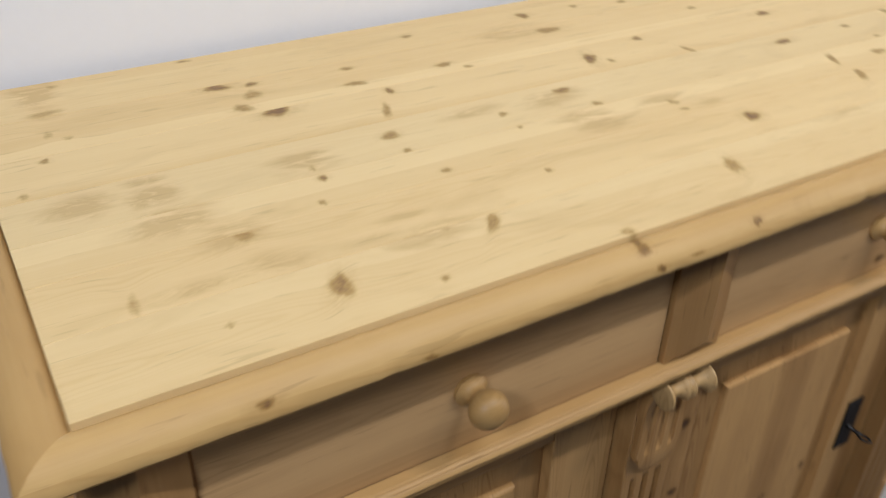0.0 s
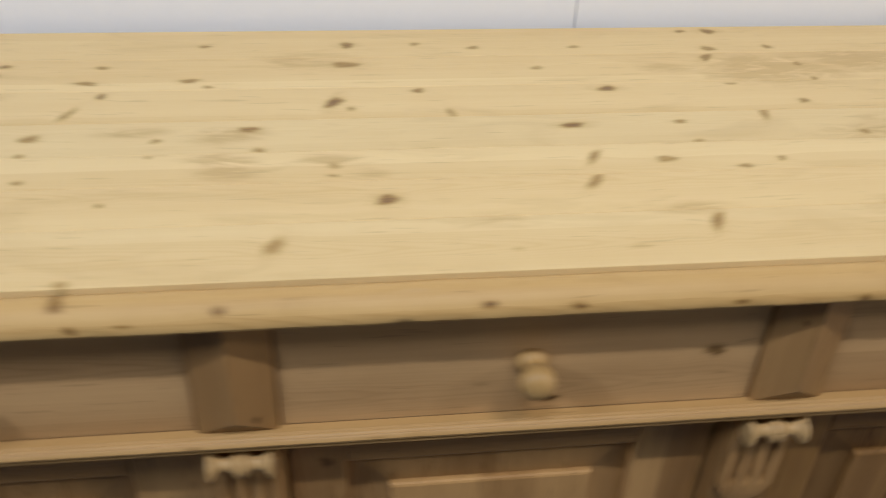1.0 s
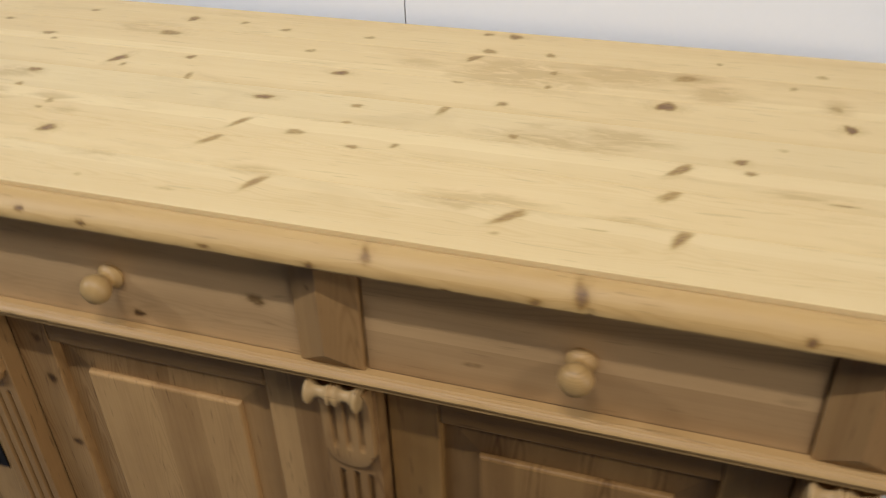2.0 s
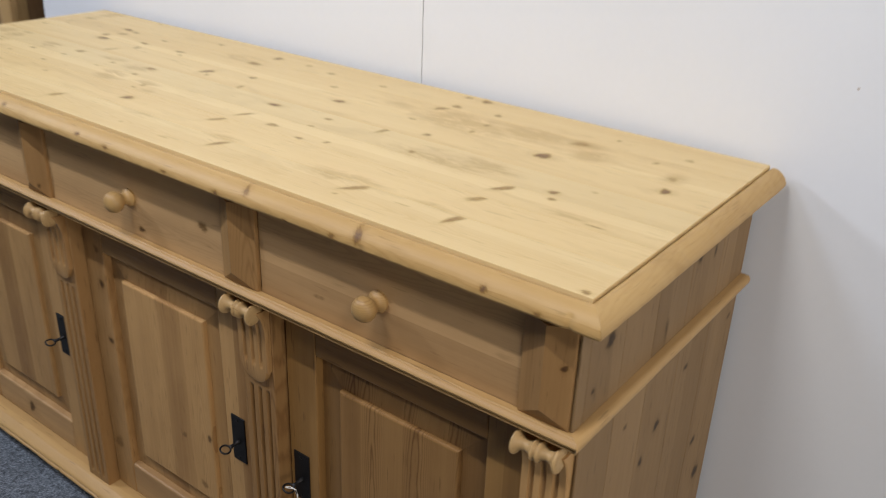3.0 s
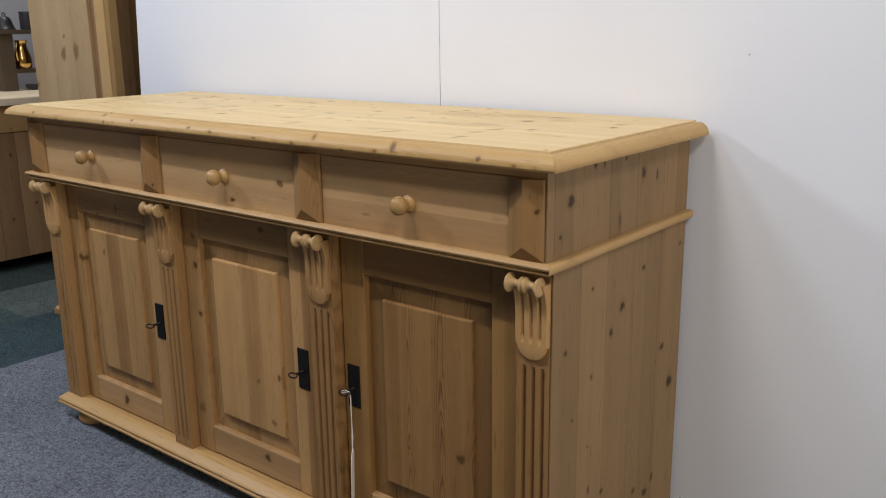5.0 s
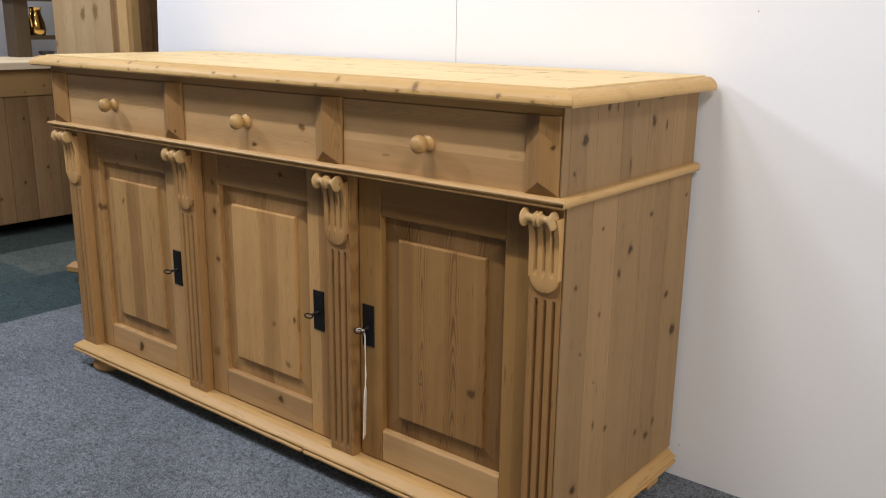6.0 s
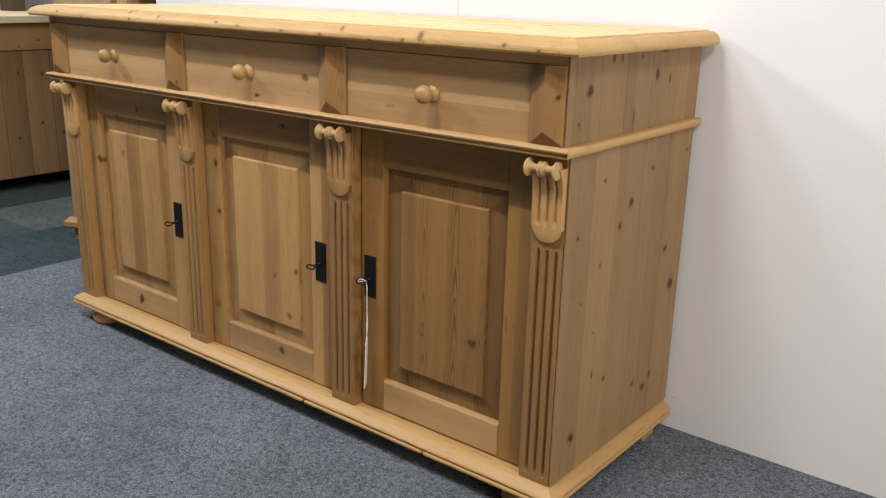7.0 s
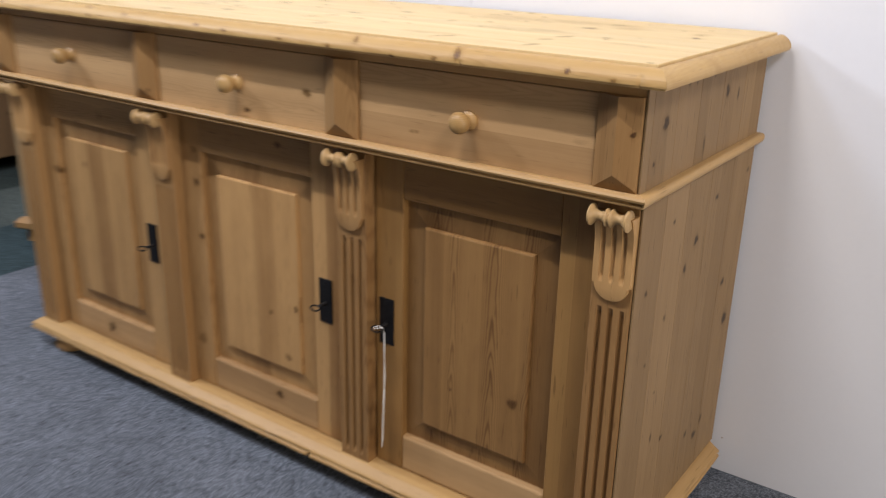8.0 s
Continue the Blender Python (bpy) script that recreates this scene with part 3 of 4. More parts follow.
EDGE_KNOTS = [(-1.519, 0.961, 0.0064, 0.002, 0.88), (-1.4, 0.952, 0.0047, 0.0026, 0.7), (-1.187, 0.955, 0.004, 0.0026, 0.94), (-1.198, 0.97, 0.0047, 0.0035, 0.7), (-1.148, 0.957, 0.0064, 0.0018, 0.47), (-1.075, 0.964, 0.004, 0.0026, 0.82), (-0.861, 0.961, 0.0047, 0.0026, 0.88), (-0.786, 0.957, 0.0047, 0.0026, 0.94), (-0.647, 0.954, 0.0047, 0.0018, 0.82), (-0.537, 0.952, 0.0047, 0.0026, 1), (-0.483, 0.966, 0.0047, 0.0044, 0.7), (-0.406, 0.949, 0.0047, 0.0018, 0.94), (-0.325, 0.953, 0.0047, 0.0026, 1), (-0.286, 0.962, 0.0052, 0.0088, 0.88), (-0.103, 0.957, 0.004, 0.0035, 1), (-0.034, 0.952, 0.004, 0.0026, 0.82)]


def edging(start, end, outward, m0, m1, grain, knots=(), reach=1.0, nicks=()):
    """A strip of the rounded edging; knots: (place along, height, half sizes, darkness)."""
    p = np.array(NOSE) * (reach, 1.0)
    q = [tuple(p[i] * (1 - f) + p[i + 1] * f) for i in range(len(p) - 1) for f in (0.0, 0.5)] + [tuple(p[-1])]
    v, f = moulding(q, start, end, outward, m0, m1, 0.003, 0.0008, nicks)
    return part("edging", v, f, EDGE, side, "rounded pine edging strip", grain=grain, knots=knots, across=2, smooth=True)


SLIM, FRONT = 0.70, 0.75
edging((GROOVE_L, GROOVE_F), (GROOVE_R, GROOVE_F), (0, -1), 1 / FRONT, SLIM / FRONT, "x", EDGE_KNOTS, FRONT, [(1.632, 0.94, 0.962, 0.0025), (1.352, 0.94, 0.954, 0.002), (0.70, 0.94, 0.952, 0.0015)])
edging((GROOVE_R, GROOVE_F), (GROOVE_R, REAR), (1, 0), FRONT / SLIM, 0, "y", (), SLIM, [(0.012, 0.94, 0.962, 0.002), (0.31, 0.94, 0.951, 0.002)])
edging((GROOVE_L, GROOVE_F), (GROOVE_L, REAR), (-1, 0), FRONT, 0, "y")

# carcass behind the fronts
part("carcass", *joined(box((LEFT + 0.02, -0.015, 0.776), (-0.02, DEPTH - 0.01, 0.9495)), box((LEFT + 0.02, 0.024, 0.12), (-0.02, DEPTH - 0.01, 0.776))), OLD, side)
part("drawer_rail", *box((LEFT + 0.004, -0.043, 0.928), (-0.004, -0.014, 0.9448)), HONEY, side)
part("soffit", *box((LEFT + 0.004, -0.044, 0.7765), (-0.004, 0.02, 0.7925)), HONEY, side)

SIDE_KNOTS = [(-0.005, 0.829, 0.004, 0.003, 0.8), (0.019, 0.624, 0.005, 0.004, 0.8), (0.027, 0.883, 0.01, 0.008, 1), (0.045, 0.219, 0.008, 0.009, 0.9), (0.047, 0.492, 0.004, 0.003, 0.6), (0.104, 0.934, 0.005, 0.007, 0.8), (0.106, 0.716, 0.004, 0.004, 0.7), (0.110, 0.329, 0.004, 0.007, 0.7), (0.160, 0.304, 0.005, 0.005, 0.8), (0.178, 0.616, 0.006, 0.006, 0.9), (0.197, 0.819, 0.005, 0.016, 0.5), (0.218, 0.656, 0.007, 0.008, 1), (0.283, 0.896, 0.008, 0.009, 0.9), (0.300, 0.712, 0.006, 0.005, 0.8), (0.340, 0.884, 0.004, 0.009, 0.7), (0.347, 0.218, 0.009, 0.008, 0.8), (0.378, 0.241, 0.006, 0.009, 0.6), (0.397, 0.524, 0.008, 0.006, 0.9), (0.440, 0.434, 0.01, 0.012, 1)]
SIDE_KNOTS_TOO = [(0.103, 0.419, 0.005, 0.003, 0.4), (0.110, 0.552, 0.006, 0.005, 0.5), (0.135, 0.932, 0.003, 0.009, 0.6), (0.213, 0.932, 0.004, 0.006, 0.5), (0.296, 0.244, 0.006, 0.006, 0.7), (0.310, 0.939, 0.011, 0.003, 0.6), (0.460, 0.728, 0.006, 0.004, 0.6)]
cuts = (-0.0225, 0.066, 0.158, 0.262, 0.372, DEPTH)
upper = (-0.0450, -0.022, 0.066, 0.158, 0.262, 0.372, DEPTH)
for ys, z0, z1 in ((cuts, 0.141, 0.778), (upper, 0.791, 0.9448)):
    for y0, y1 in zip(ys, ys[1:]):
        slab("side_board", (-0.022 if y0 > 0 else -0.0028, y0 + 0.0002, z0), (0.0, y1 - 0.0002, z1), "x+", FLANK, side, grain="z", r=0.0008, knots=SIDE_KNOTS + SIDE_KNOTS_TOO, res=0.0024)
        part("side_board", *box((LEFT, y0, z0), (LEFT + 0.022, y1, z1)), HONEY, side, grain="z")

# the moulding under the drawers and the base moulding
BEAD = [(-0.004, 0.7760), (0.0085, 0.7763), (0.0112, 0.7785), (0.0108, 0.7812), (0.0086, 0.7830), (0.0105, 0.7848), (0.0155, 0.7868), (0.0165, 0.7895), (0.0152, 0.7918), (0.0134, 0.7931), (0.0120, 0.7920), (0.0106, 0.7937), (0.0082, 0.7941), (0.0068, 0.7928), (0.0054, 0.7943), (0.0026, 0.7944), (-0.004, 0.7944)]
SIDE_BEAD = [(-0.004, 0.7760), (0.0085, 0.7763), (0.0122, 0.7782), (0.0148, 0.7822), (0.0157, 0.7865), (0.0150, 0.7908), (0.0122, 0.7936), (0.0070, 0.7944), (-0.004, 0.7944)]
PLINTH = [(-0.0100, 0.1110), (0.0190, 0.1110), (0.0222, 0.1122), (0.0233, 0.1150), (0.0226, 0.1180), (0.0200, 0.1198), (0.0150, 0.1204), (0.0150, 0.1220), (0.0205, 0.1228), (0.0219, 0.1250), (0.0212, 0.1280), (0.0170, 0.1312), (0.0110, 0.1355), (0.0050, 0.1398), (0.0020, 0.1414), (-0.0100, 0.1416)]
NICKS = [(-0.656 - LEFT, 0.11, 0.120, 0.008), (-0.296 - LEFT, 0.11, 0.120, 0.007), (-1.20 - LEFT, 0.11, 0.119, 0.003), (-0.90 - LEFT, 0.122, 0.128, 0.002)]
for name, profile, front, wear in (("bead_moulding", BEAD, -0.046, 0.0003), ("base_moulding", PLINTH, -0.0255, 0.0010)):
    part(name, *moulding(profile, (LEFT, front), (0.0, front), (0, -1), 1, 1, 0.003, wear, NICKS if name == "base_moulding" else ()), MOULD, side, "pale moulded pine strip", grain="x", smooth=True)
    returned = SIDE_BEAD if name == "bead_moulding" else profile
    part(name, *moulding(returned, (0.0, front), (0.0, DEPTH if name == "bead_moulding" else DEPTH - 0.014), (1, 0), 1, 0, 0.006, wear), MOULD, side, grain="y", smooth=True)
    part(name, *moulding(profile, (LEFT, front), (LEFT, DEPTH), (-1, 0), 1, 0), MOULD, side, grain="y", smooth=True)
part("base_board", *box((LEFT + 0.001, -0.0255, 0.1115), (-0.001, DEPTH - 0.004, 0.1414)), MOULD, side)
BUN = [(0.0, 0.031), (0.003, 0.037), (0.010, 0.042), (0.020, 0.043), (0.029, 0.039), (0.035, 0.033), (0.043, 0.033)]
for x in (LEFT + 0.075, -0.075):
    part("bun_foot", *turned(BUN, (x, 0.005, FLOOR), "z"), HONEY, side, "turned round pine bun foot", grain="z", smooth=True)
for x in (LEFT + 0.006, -0.056):
    slab("block_foot", (x, 0.392, FLOOR), (x + 0.05, 0.447, 0.1125), "y-", HONEY, side, "plain square pine foot", grain="z")

DRAWER_KNOTS = [(-0.853, 0.831, 0.008, 0.003, 0.2), (-0.787, 0.809, 0.006, 0.004, 0.9), (-0.631, 0.859, 0.009, 0.007, 0.6), (-0.396, 0.825, 0.012, 0.003, 0.3), (-0.238, 0.792, 0.01, 0.003, 0.6)]
DOOR_KNOTS = [(-1.576, 0.572, 0.008, 0.009, 0.8), (-1.521, 0.561, 0.011, 0.01, 0.7), (-1.415, 0.694, 0.006, 0.004, 0.5), (-1.402, 0.592, 0.005, 0.008, 0.5), (-1.366, 0.181, 0.01, 0.012, 0.9), (-1.323, 0.719, 0.005, 0.009, 0.5), (-1.018, 0.254, 0.014, 0.012, 0.4), (-1.002, 0.692, 0.008, 0.007, 0.5), (-0.999, 0.622, 0.007, 0.007, 0.9), (-0.994, 0.502, 0.006, 0.006, 0.9), (-0.793, 0.380, 0.005, 0.006, 0.5), (-0.778, 0.193, 0.007, 0.009, 0.95), (-0.753, 0.740, 0.008, 0.005, 0.75), (-0.748, 0.289, 0.008, 0.008, 0.4), (-0.721, 0.405, 0.005, 0.006, 0.7), (-0.410, 0.522, 0.006, 0.008, 0.7), (-0.353, 0.237, 0.008, 0.005, 0.5), (-0.340, 0.354, 0.003, 0.004, 0.4), (-0.210, 0.369, 0.008, 0.01, 0.6)]
KNOB = [(0.0000, 0.0150), (-0.0040, 0.0155), (-0.0070, 0.0110), (-0.0100, 0.0092), (-0.0140, 0.0092), (-0.0170, 0.0114), (-0.0210, 0.0150), (-0.0260, 0.0169), (-0.0300, 0.0172), (-0.0350, 0.0158), (-0.0390, 0.0130), (-0.0420, 0.0084), (-0.0432, 0.0035)]
REEL = [(-0.0304, 0.0070), (-0.0304, 0.0150), (-0.0296, 0.0160), (-0.0276, 0.0162), (-0.0262, 0.0150), (-0.0244, 0.0118), (-0.0206, 0.0082), (-0.0150, 0.0066), (-0.0092, 0.0080), (-0.0066, 0.0108), (-0.0052, 0.0132), (-0.0034, 0.0138), (-0.0016, 0.0120), (-0.0000, 0.0108), (0.0016, 0.0120), (0.0034, 0.0138), (0.0052, 0.0132), (0.0066, 0.0108), (0.0092, 0.0080), (0.0150, 0.0066), (0.0206, 0.0082), (0.0244, 0.0118), (0.0262, 0.0150), (0.0276, 0.0162), (0.0296, 0.0160), (0.0304, 0.0150), (0.0304, 0.0070)]


def flutes(xc):
    """Three narrow round grooves down a pilaster, running out at both ends."""
    def height(U, V):
        h = np.zeros_like(U)
        run = np.clip(np.minimum(V - 0.154, 0.606 - V) / 0.014, 0, 1)
        for dx in (-0.0185, 0.0, 0.0185):
            h = np.minimum(h, -0.0075 * np.sqrt(np.maximum(1 - ((U - xc - dx) / 0.0040) ** 2, 0)) * run)
        return h
    return height


def inside(x):
    return min(max(x, LEFT + 0.0045), -0.0045)


def pilaster(xc, w=0.0345):
    return slab("pilaster", (inside(xc - w), -0.0240, 0.1412), (inside(xc + w), 0.022, 0.777), "y-", FLUTED, side, "fluted flat pine pilaster", grain="z", r=0.0015, res=0.00095, height=flutes(xc), rows=np.concatenate([np.linspace(0.154, 0.169, 9), np.linspace(0.20, 0.56, 8), np.linspace(0.591, 0.606, 9)]))


def corbel(xc):
    """A carved scroll bracket: grooved tongue below a small turned reel."""
    low = 0.646
    zs = np.concatenate([np.linspace(low - 0.026, low - 0.0005, 16), np.linspace(low, 0.756, 40)])
    us = np.linspace(-1, 1, 61)
    verts, n = [], len(us)
    for z in zs:
        q = (z - low) / 0.114
        half = 0.0315
        out = 0.0085 + 0.001 * math.sin(max(q, 0) * 3.1) + 0.018 * max(q - 0.45, 0) ** 2.6 / 0.55 ** 2.6
        if z < low:
            half = 0.0255 * math.sqrt(max(0.0, 1 - ((low - z) / 0.0262) ** 2)) + 0.002
            out = 0.0085 - 0.003 * ((low - z) / 0.026) ** 2
        for u in us:
            x = u * half
            d = 0.0
            for dx in (-0.0170, 0.0, 0.0170):
                run = min(max((z - low - 0.002) / 0.012, 0.0), 1.0)
                d = max(d, 0.0045 * run * math.sqrt(max(0.0, 1 - ((x - dx) / 0.0040) ** 2)))
            verts.append((xc + x, -0.0240 - (out - d) + (0.003 if abs(u) > 0.99 else 0), z))
    m = len(zs)
    faces = [(i * n + j, i * n + j + 1, (i + 1) * n + j + 1, (i + 1) * n + j) for i in range(m - 1) for j in range(n - 1)]
    rim = [i * n for i in range(m)] + [(m - 1) * n + j for j in range(1, n)] + [i * n + n - 1 for i in range(m - 2, -1, -1)] + [j for j in range(n - 2, 0, -1)]
    base = len(verts)
    for i in rim:
        verts.append((verts[i][0], -0.0230, verts[i][2]))
    c = len(rim)
    faces += [(rim[i], base + i, base + (i + 1) % c, rim[(i + 1) % c])[::-1] for i in range(c)]
    ob = part("corbel", verts, faces, HONEY, side, "carved grooved pine scroll bracket", grain="z")
    part("reel", *turned(REEL, (xc - 0.0020, -0.0500, 0.7545), "x", 32), CRISP, ob, "pale turned pine reel", grain="x", smooth=True)
    return ob


def diamond_block(xc, w=0.0365):
    """A raised block with a vertical ridge and a hipped foot."""
    z0, z1 = 0.7930, 0.9285

    def height(U, V):
        return 0.0165 * np.clip(np.minimum(1 - np.abs(U - xc) / w, (V - z0) / 0.026), 0, 1)
    return slab("diamond_block", (inside(xc - w), -0.0460, z0), (inside(xc + w), -0.0140, z1), "y-", FLUTED, side, "ridged pine block between drawers", grain="z", r=0.0006, res=0.0013, height=height, knots=BLOCK_KNOTS)


BLOCK_KNOTS = [(-0.0140, 0.877, 0.0035, 0.0035, 0.9), (-1.060, 0.815, 0.0025, 0.003, 0.8), (-1.609, 0.850, 0.002, 0.003, 0.5), (-0.560, 0.900, 0.003, 0.003, 0.4)]
for xc in CENTRES:
    pilaster(xc)
    corbel(xc)
    diamond_block(xc)


def drawer(x0, x1):
    ob = slab("drawer_front", (x0 + 0.0015, -0.0410, 0.7928), (x1 - 0.0015, -0.0140, 0.9262), "y-", DRAWER, side, "plain pine drawer front", grain="x", r=0.0015, knots=DRAWER_KNOTS)
    part("knob", *turned(KNOB, ((x0 + x1) / 2 + 0.004, -0.0410, 0.858), "y"), KNOBWOOD, ob, "pale turned pine knob", grain="end", smooth=True)
    return ob


def raised_field(x0, x1, z0, z1, px0, px1, pz0, pz1):
    """The sloping border of a fielded panel."""
    v = [(x0, 0.016, z0), (x1, 0.016, z0), (x1, 0.016, z1), (x0, 0.016, z1), (px0, 0.0095, pz0), (px1, 0.0095, pz0), (px1, 0.0095, pz1), (px0, 0.0095, pz1)]
    return v, [(0, 1, 5, 4), (1, 2, 6, 5), (2, 3, 7, 6), (3, 0, 4, 7), (4, 5, 6, 7)]


def door(x0, x1, ox0, ox1, plate_x, wood):
    x0, x1 = x0 - 0.002, x1 + 0.002
    oz0, oz1, zb, zt = 0.216, 0.690, 0.1435, 0.7755
    px0, px1, pz0, pz1 = ox0 + 0.046, ox1 - 0.044, 0.260, 0.648
    ob = part("door", *raised_field(ox0 - 0.004, ox1 + 0.004, oz0 - 0.004, oz1 + 0.004, px0 - 0.001, px1 + 0.001, pz0 - 0.001, pz1 + 0.001), wood, side, "panelled pine cabinet door", grain="z")
    slab("raised_panel", (px0, 0.0005, pz0), (px1, 0.012, pz1), "y-", wood, ob, grain="z", r=0.0035, knots=DOOR_KNOTS)
    frame_wood = UMBER if wood is BROWN else wood
    for a, b in ((x0 + 0.0032, ox0), (ox1, x1 - 0.0022)):
        slab("stile", (a, 0.0, zb), (b, 0.022, zt), "y-", frame_wood, ob, grain="z", r=0.002, knots=DOOR_KNOTS)
    # bottom rails take the paler drawer pine, partly for the light they catch
    slab("rail", (ox0, 0.0, zb), (ox1, 0.022, oz0), "y-", DRAWER, ob, grain="x", r=0.0045, knots=DOOR_KNOTS)
    slab("rail", (ox0, 0.0, oz1), (ox1, 0.022, zt), "y-", frame_wood, ob, grain="x", r=0.003, knots=DOOR_KNOTS)
    slab("lock_plate", (plate_x, -0.0025, 0.402), (plate_x + 0.033, 0.0, 0.494), "y-", IRON, ob, "blackened iron lock plate", grain="z", r=0.0012)
    kx, kz = plate_x + 0.0165, 0.443
    key = joined(turned([(0.0, 0.0045), (-0.004, 0.0045), (-0.006, 0.0030), (-0.016, 0.0028), (-0.017, 0.0038), (-0.019, 0.0038), (-0.021, 0.0022)], (kx, -0.002, kz), "y", 12), ring((kx - 0.001, -0.0310, kz), 0.0088, 0.0017, (0, 1, 0), (1, 0, -0.35)))
    part("key", *key, IRON, ob, "dark iron key in its lock", grain="y", smooth=True)
    for z in (0.4095, 0.4865):
        part("screw", *turned([(0.0, 0.003), (-0.0008, 0.0028), (-0.0014, 0.0015)], (kx, -0.0024, z), "y", 10), IRON, ob, smooth=True)
    return ob


DOORS = ((-0.5115, -0.072, -0.448, -0.139, -0.501), (-1.0415, -0.5845, -0.982, -0.668, -0.653), (-1.5645, -1.1145, -1.512, -1.198, -1.183))
for (x0, x1, ox0, ox1, px), wood in zip(DOORS, (BROWN, HONEY, HONEY)):
    door(x0, x1, ox0, ox1, px, wood)
for a, b in zip(CENTRES, CENTRES[1:]):
    drawer(b + 0.0368, a - 0.0368)

# the price tag hangs from the key of the door
tag = thing("price_tag", (-0.466, -0.030, 0.205), "white card price tag on a string from a key", "tag")
part("string", *tube([(-0.4870, -0.036, 0.448), (-0.4790, -0.034, 0.452), (-0.4680, -0.031, 0.449), (-0.4665, -0.030, 0.440), (-0.4665, -0.030, 0.390), (-0.4680, -0.030, 0.318)], 0.0008), STRING, tag, smooth=True)
part("string", *tube([(-0.4880, -0.033, 0.444), (-0.4750, -0.030, 0.447), (-0.4685, -0.029, 0.436), (-0.4682, -0.029, 0.400), (-0.4660, -0.029, 0.350), (-0.4680, -0.030, 0.318)], 0.0008), STRING, tag, smooth=True)
c, s = math.cos(math.radians(124)), math.sin(math.radians(124))
card = [(-0.4680 + du * c + dw * s + 0.04 * (z - 0.30), -0.030 + du * s - dw * c, z) for dw in (-0.0006, 0.0006) for du, z in ((-0.014, 0.206), (0.014, 0.206), (0.014, 0.308), (0.006, 0.322), (-0.006, 0.322), (-0.014, 0.308))]
part("card", card, [(5, 4, 3, 2, 1, 0), (6, 7, 8, 9, 10, 11)] + [(i, (i + 1) % 6, 6 + (i + 1) % 6, 6 + i) for i in range(6)], CARD, tag)

# wisps of straw on the carpet
rng = random.Random(11)
wisps = []
for x, y in ((-0.415, -0.100), (-0.519, -0.060), (-0.30, -0.22), (-0.95, -0.42), (0.18, 0.10), (0.31, 0.30)):
    a, q = rng.uniform(0, 6.3), rng.uniform(0.003, 0.006)
    wisps.append(tube([(x - q * math.cos(a), y - q * math.sin(a), FLOOR + 0.001), (x + 0.002, y + 0.001, FLOOR + 0.003), (x + q * math.cos(a + 0.6), y + q * math.sin(a + 0.6), FLOOR + 0.0012)], 0.0005, 5))
tagged(part("straw_wisps", *joined(*wisps), STRING), "thin pale straw wisps lying on the carpet", "lint", kind="stuff")

# ---- the wardrobe beyond the end of the wall ----
ward = thing("wardrobe", (-2.10, 0.498, FLOOR), "tall pine wardrobe with a plain boarded side", "wardrobe", turn=18.9)
WARD_KNOTS = [(-0.205, 1.02, 0.011, 0.020, 0.55), (-0.150, 1.03, 0.013, 0.024, 0.55), (-0.195, 1.08, 0.005, 0.006, 0.6), (-0.335, 0.915, 0.006, 0.011, 0.6)]
for x0, x1 in ((-0.338, -0.25), (-0.25, -0.16), (-0.16, -0.083)):
    slab("side_board", (x0, 0.0, 0.09), (x1, 0.02, 1.78), "y-", WARD, ward, grain="z", r=0.001, knots=WARD_KNOTS)
part("body", *box((-0.334, 0.012, 0.06), (-0.03, 0.95, 1.78)), OLD, ward, grain="z")
slab("corner_post", (-0.055, -0.008, 0.09), (0.0, 0.05, 1.78), "y-", CRISP, ward, grain="z", r=0.016, res=0.004)
for x in (-0.009,):
    slab("post_bead", (x - 0.004, -0.009, 0.09), (x + 0.004, -0.005, 1.78), "y-", CRISP, ward, grain="z", r=0.002)
for y0, y1, x in ((0.05, 0.12, -0.004), (0.122, 0.40, -0.02), (0.402, 0.47, -0.004), (0.47, 0.95, -0.012)):
    # one brown front: paler pine past the first board offsets the shade on it
    part("front_board", *box((x - 0.02, y0, 0.09), (x, y1, 1.78)), OLD if y0 < 0.1 else HONEY, ward, grain="z")
part("base_moulding", *moulding([(-0.01, 0.050), (0.016, 0.050), (0.022, 0.056), (0.022, 0.074), (0.014, 0.082), (0.004, 0.092), (-0.01, 0.092)], (-0.349, 0.0), (0.0, 0.0), (0, -1), 1, 1), HONEY, ward)
part("plinth", *box((-0.345, 0.004, 0.0), (-0.004, 0.95, 0.061)), HONEY, ward)
part("cornice", *moulding([(-0.01, 1.78), (0.01, 1.78), (0.03, 1.82), (0.05, 1.84), (0.05, 1.87), (-0.01, 1.87)], (-0.349, 0.0), (0.0, 0.0), (0, -1), 1, 1), CRISP, ward)

# ---- the low dresser and the rack on it ----
dresser = thing("dresser", (-3.62, 0.9, FLOOR), "brown pine dresser base, its top paled to look strongly lit", "dresser")
slab("top", (-3.92, 0.02, 0.838), (-3.345, 1.80, 0.872), "z+", LIT_TOP, dresser, grain="y", r=0.006, res=0.05)
slab("apron", (-3.43, 0.05, 0.713), (-3.380, 1.77, 0.838), "x+", CRISP, dresser, grain="y", r=0.003, knots=[(0.815, 0.757, 0.006, 0.005, 0.7), (0.72, 0.730, 0.005, 0.004, 0.6)])
rng = random.Random(4)
y = 0.05
while y < 1.75:
    w = rng.uniform(0.085, 0.135)
    y1 = min(y + w, 1.77)
    slab("board", (-3.42, y + 0.0006, 0.121), (-3.388 - rng.uniform(0, 0.002), y1 - 0.0006, 0.712), "x+", OLD, dresser, grain="z", r=0.003, knots=[((y + y1) / 2 + rng.uniform(-0.03, 0.03), rng.uniform(0.15, 0.68), 0.005, 0.007, 0.8) for _ in range(2)])
    y = y1
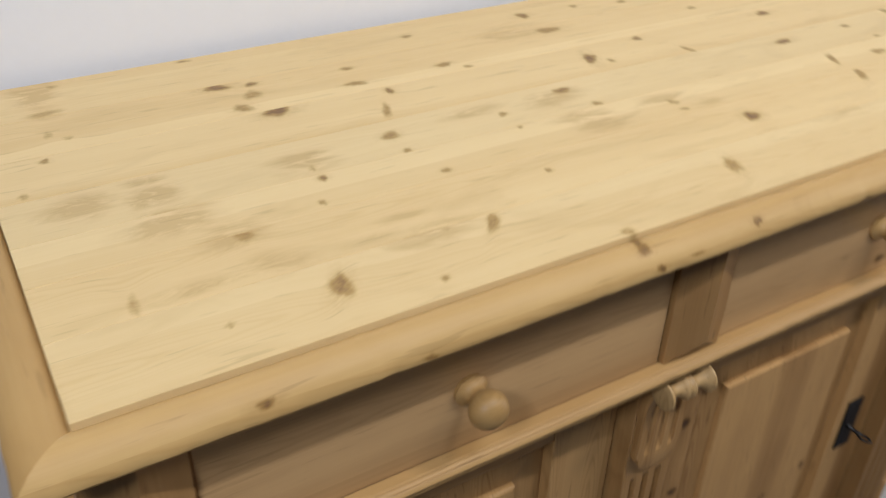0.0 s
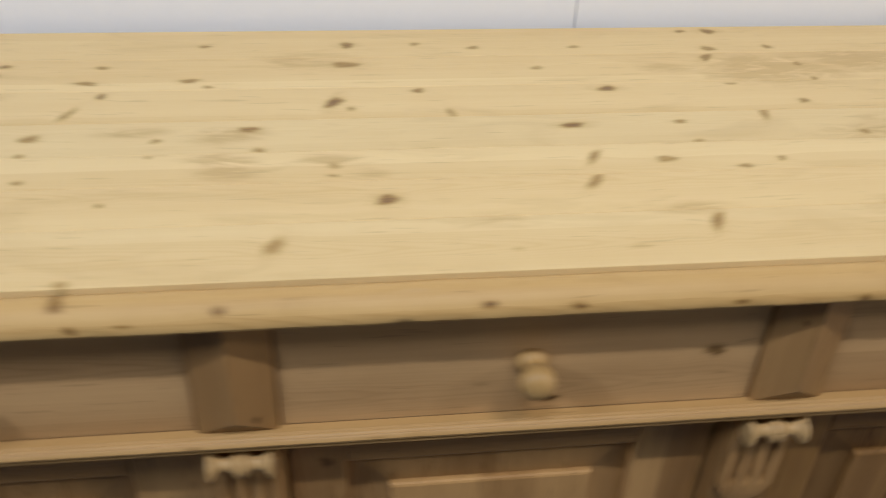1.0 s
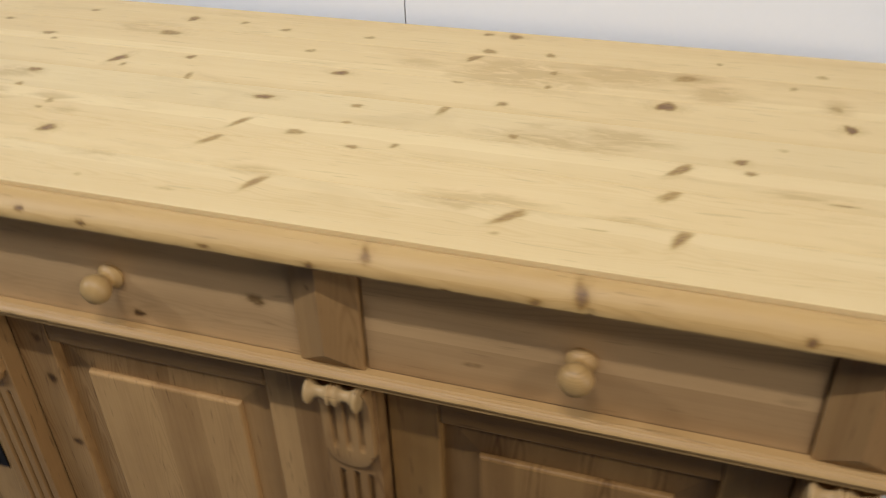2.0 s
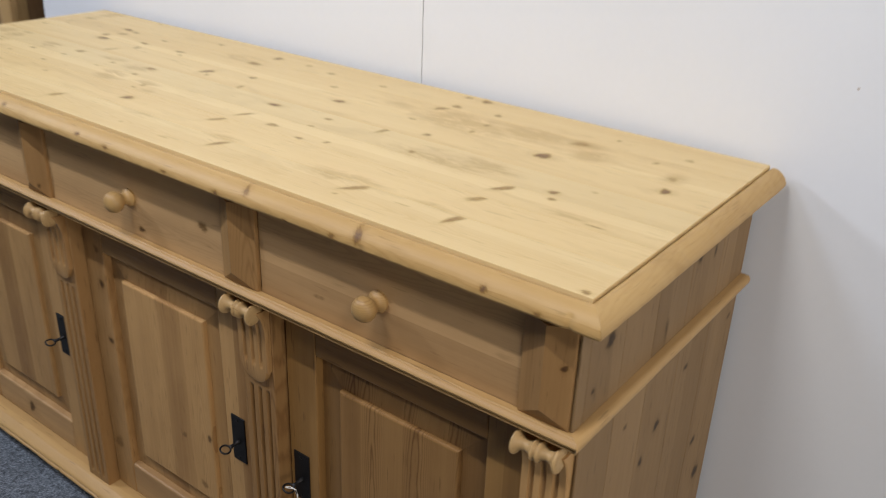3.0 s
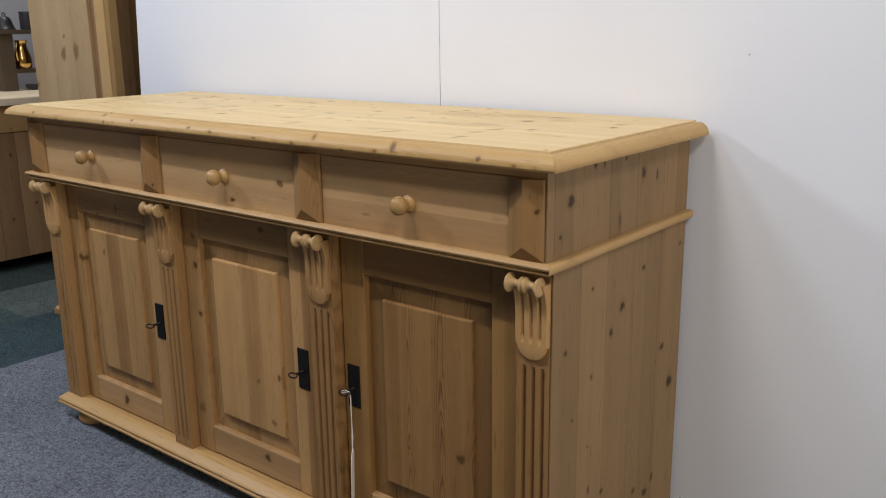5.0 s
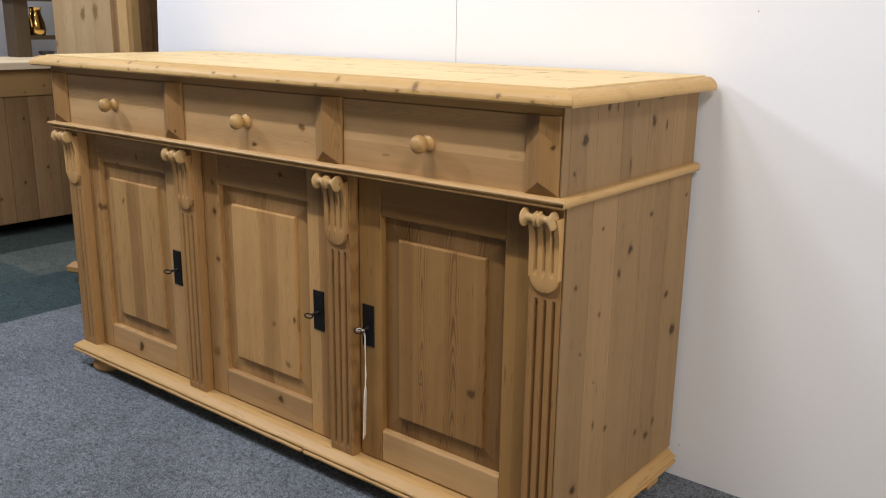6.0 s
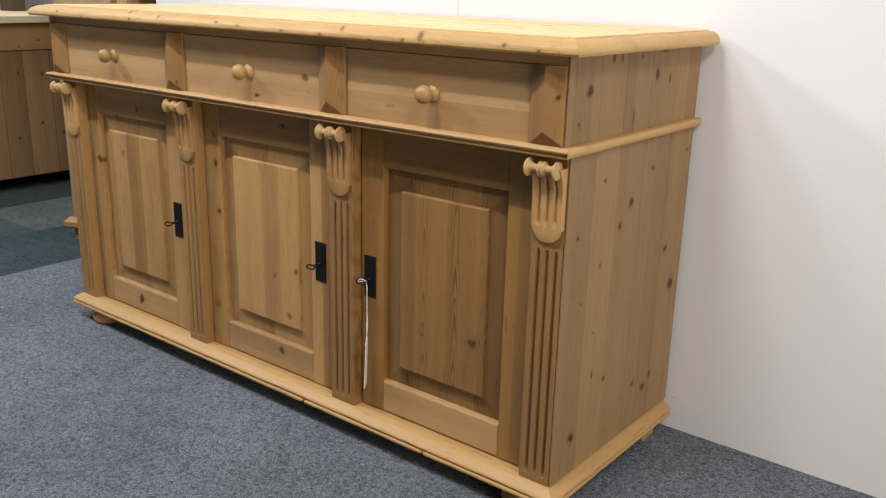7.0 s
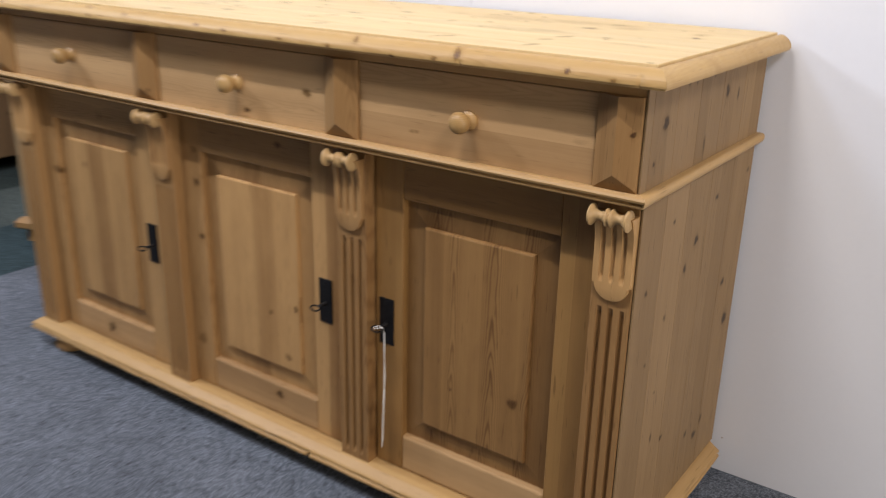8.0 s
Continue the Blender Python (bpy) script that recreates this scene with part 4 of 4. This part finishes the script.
part("body", *box((-3.90, 0.055, 0.123), (-3.418, 1.765, 0.838)), OLD, dresser, grain="z")
for x, yy in ((-3.47, 0.11), (-3.47, 1.7), (-3.86, 0.11), (-3.86, 1.7)):
    part("foot", *box((x - 0.03, yy - 0.03, FLOOR), (x + 0.03, yy + 0.03, 0.124)), OLD, dresser, grain="z")

rack = thing("shelf_rack", (-3.84, 1.2, 0.872), "dark-stained wooden shelf rack standing on the dresser", "shelf")
for a, b in ((0.905, 0.980), (1.50, 1.575)):
    slab("upright", (-3.90, a, 0.872), (-3.79, b, 1.150), "x+", DARKWOOD, rack, grain="z", r=0.002)
slab("top_board", (-3.905, 0.880, 1.150), (-3.775, 1.60, 1.172), "x+", DARKWOOD, rack, grain="y", r=0.002)
slab("shelf_board", (-3.90, 0.980, 0.958), (-3.795, 1.50, 0.979), "x+", DARKWOOD, rack, grain="y", r=0.002)

jug = thing("brass_jug", (-3.84, 1.040, 0.979), "polished brass jug on the dark shelf", "jug")
part("body", *turned([(0.0, 0.036), (0.004, 0.041), (0.03, 0.046), (0.06, 0.043), (0.09, 0.033), (0.115, 0.026), (0.13, 0.028), (0.140, 0.033), (0.141, 0.031), (0.13, 0.026)], (-3.84, 1.040, 0.979), "z", 32), BRASS, jug, smooth=True)
part("handle", *tube([(-3.82, 1.012, 1.105), (-3.80, 0.998, 1.11), (-3.795, 0.990, 1.08), (-3.80, 0.993, 1.04), (-3.815, 1.003, 1.02)], 0.005), BRASS, jug, smooth=True)
bell = thing("iron_bell", (-3.84, 0.972, 1.172), "black iron bell on the shelf rack", "bell")
part("body", *turned([(0.0, 0.048), (0.006, 0.048), (0.012, 0.042), (0.035, 0.036), (0.055, 0.029), (0.064, 0.018), (0.068, 0.006)], (-3.84, 0.972, 1.172), "z", 28), SOOT, bell, smooth=True)
part("loop", *ring((-3.84, 0.972, 1.246), 0.008, 0.003, (0, 1, 0), (0, 0, 1)), SOOT, bell, smooth=True)
pot = thing("black_pot", (-3.84, 1.090, 1.172), "black enamelled pot on the shelf rack", "pot")
part("body", *turned([(0.0, 0.034), (0.004, 0.038), (0.06, 0.038), (0.080, 0.036), (0.085, 0.040), (0.089, 0.038), (0.089, 0.032)], (-3.84, 1.090, 1.172), "z", 28), SOOT, pot, smooth=True)
dish = thing("black_dish", (-3.80, 1.060, 0.872), "small black dish on the dresser", "dish")
part("body", *turned([(0.0, 0.025), (0.004, 0.030), (0.015, 0.036), (0.026, 0.040), (0.028, 0.038), (0.015, 0.032)], (-3.80, 1.060, 0.872), "z", 28), SOOT, dish, smooth=True)

# ---- carpet tiles past the edge of the grey carpet ----
tiles = tagged(part("carpet_tiles", *box((-4.5, -5.6, 0.0), (-2.192, 4.2, FLOOR - 0.006)), CARPET), "green and grey carpet tiles", "floor", kind="structure")
TONES = [carpet("green_carpet", (0.070, 0.110, 0.112), (0.12, 0.17, 0.17)), carpet("teal_carpet", (0.050, 0.085, 0.095), (0.10, 0.15, 0.16)), carpet("sage_carpet", (0.12, 0.155, 0.145), (0.19, 0.225, 0.21)), carpet("dark_green_carpet", (0.045, 0.065, 0.062), (0.085, 0.11, 0.10))]
PICK = {(0, 1): 1, (0, 0): 1, (1, 1): 2, (1, 0): 0, (2, 1): 3, (2, 0): 0, (2, 2): 3, (1, 2): 0, (0, 2): 0}
for i in range(5):
    for j in range(-4, 5):
        x1 = -2.192 - 0.455 * i
        x0 = max(x1 - 0.4535, -4.5)
        y0 = -0.108 + 0.455 * j
        mat = TONES[PICK.get((i, j), (i * 3 + j * 5) % 4)]
        slab("carpet_tile", (x0, y0, FLOOR - 0.008), (x1, y0 + 0.4537, FLOOR - 0.0005), "z+", mat, tiles, r=0.0015)
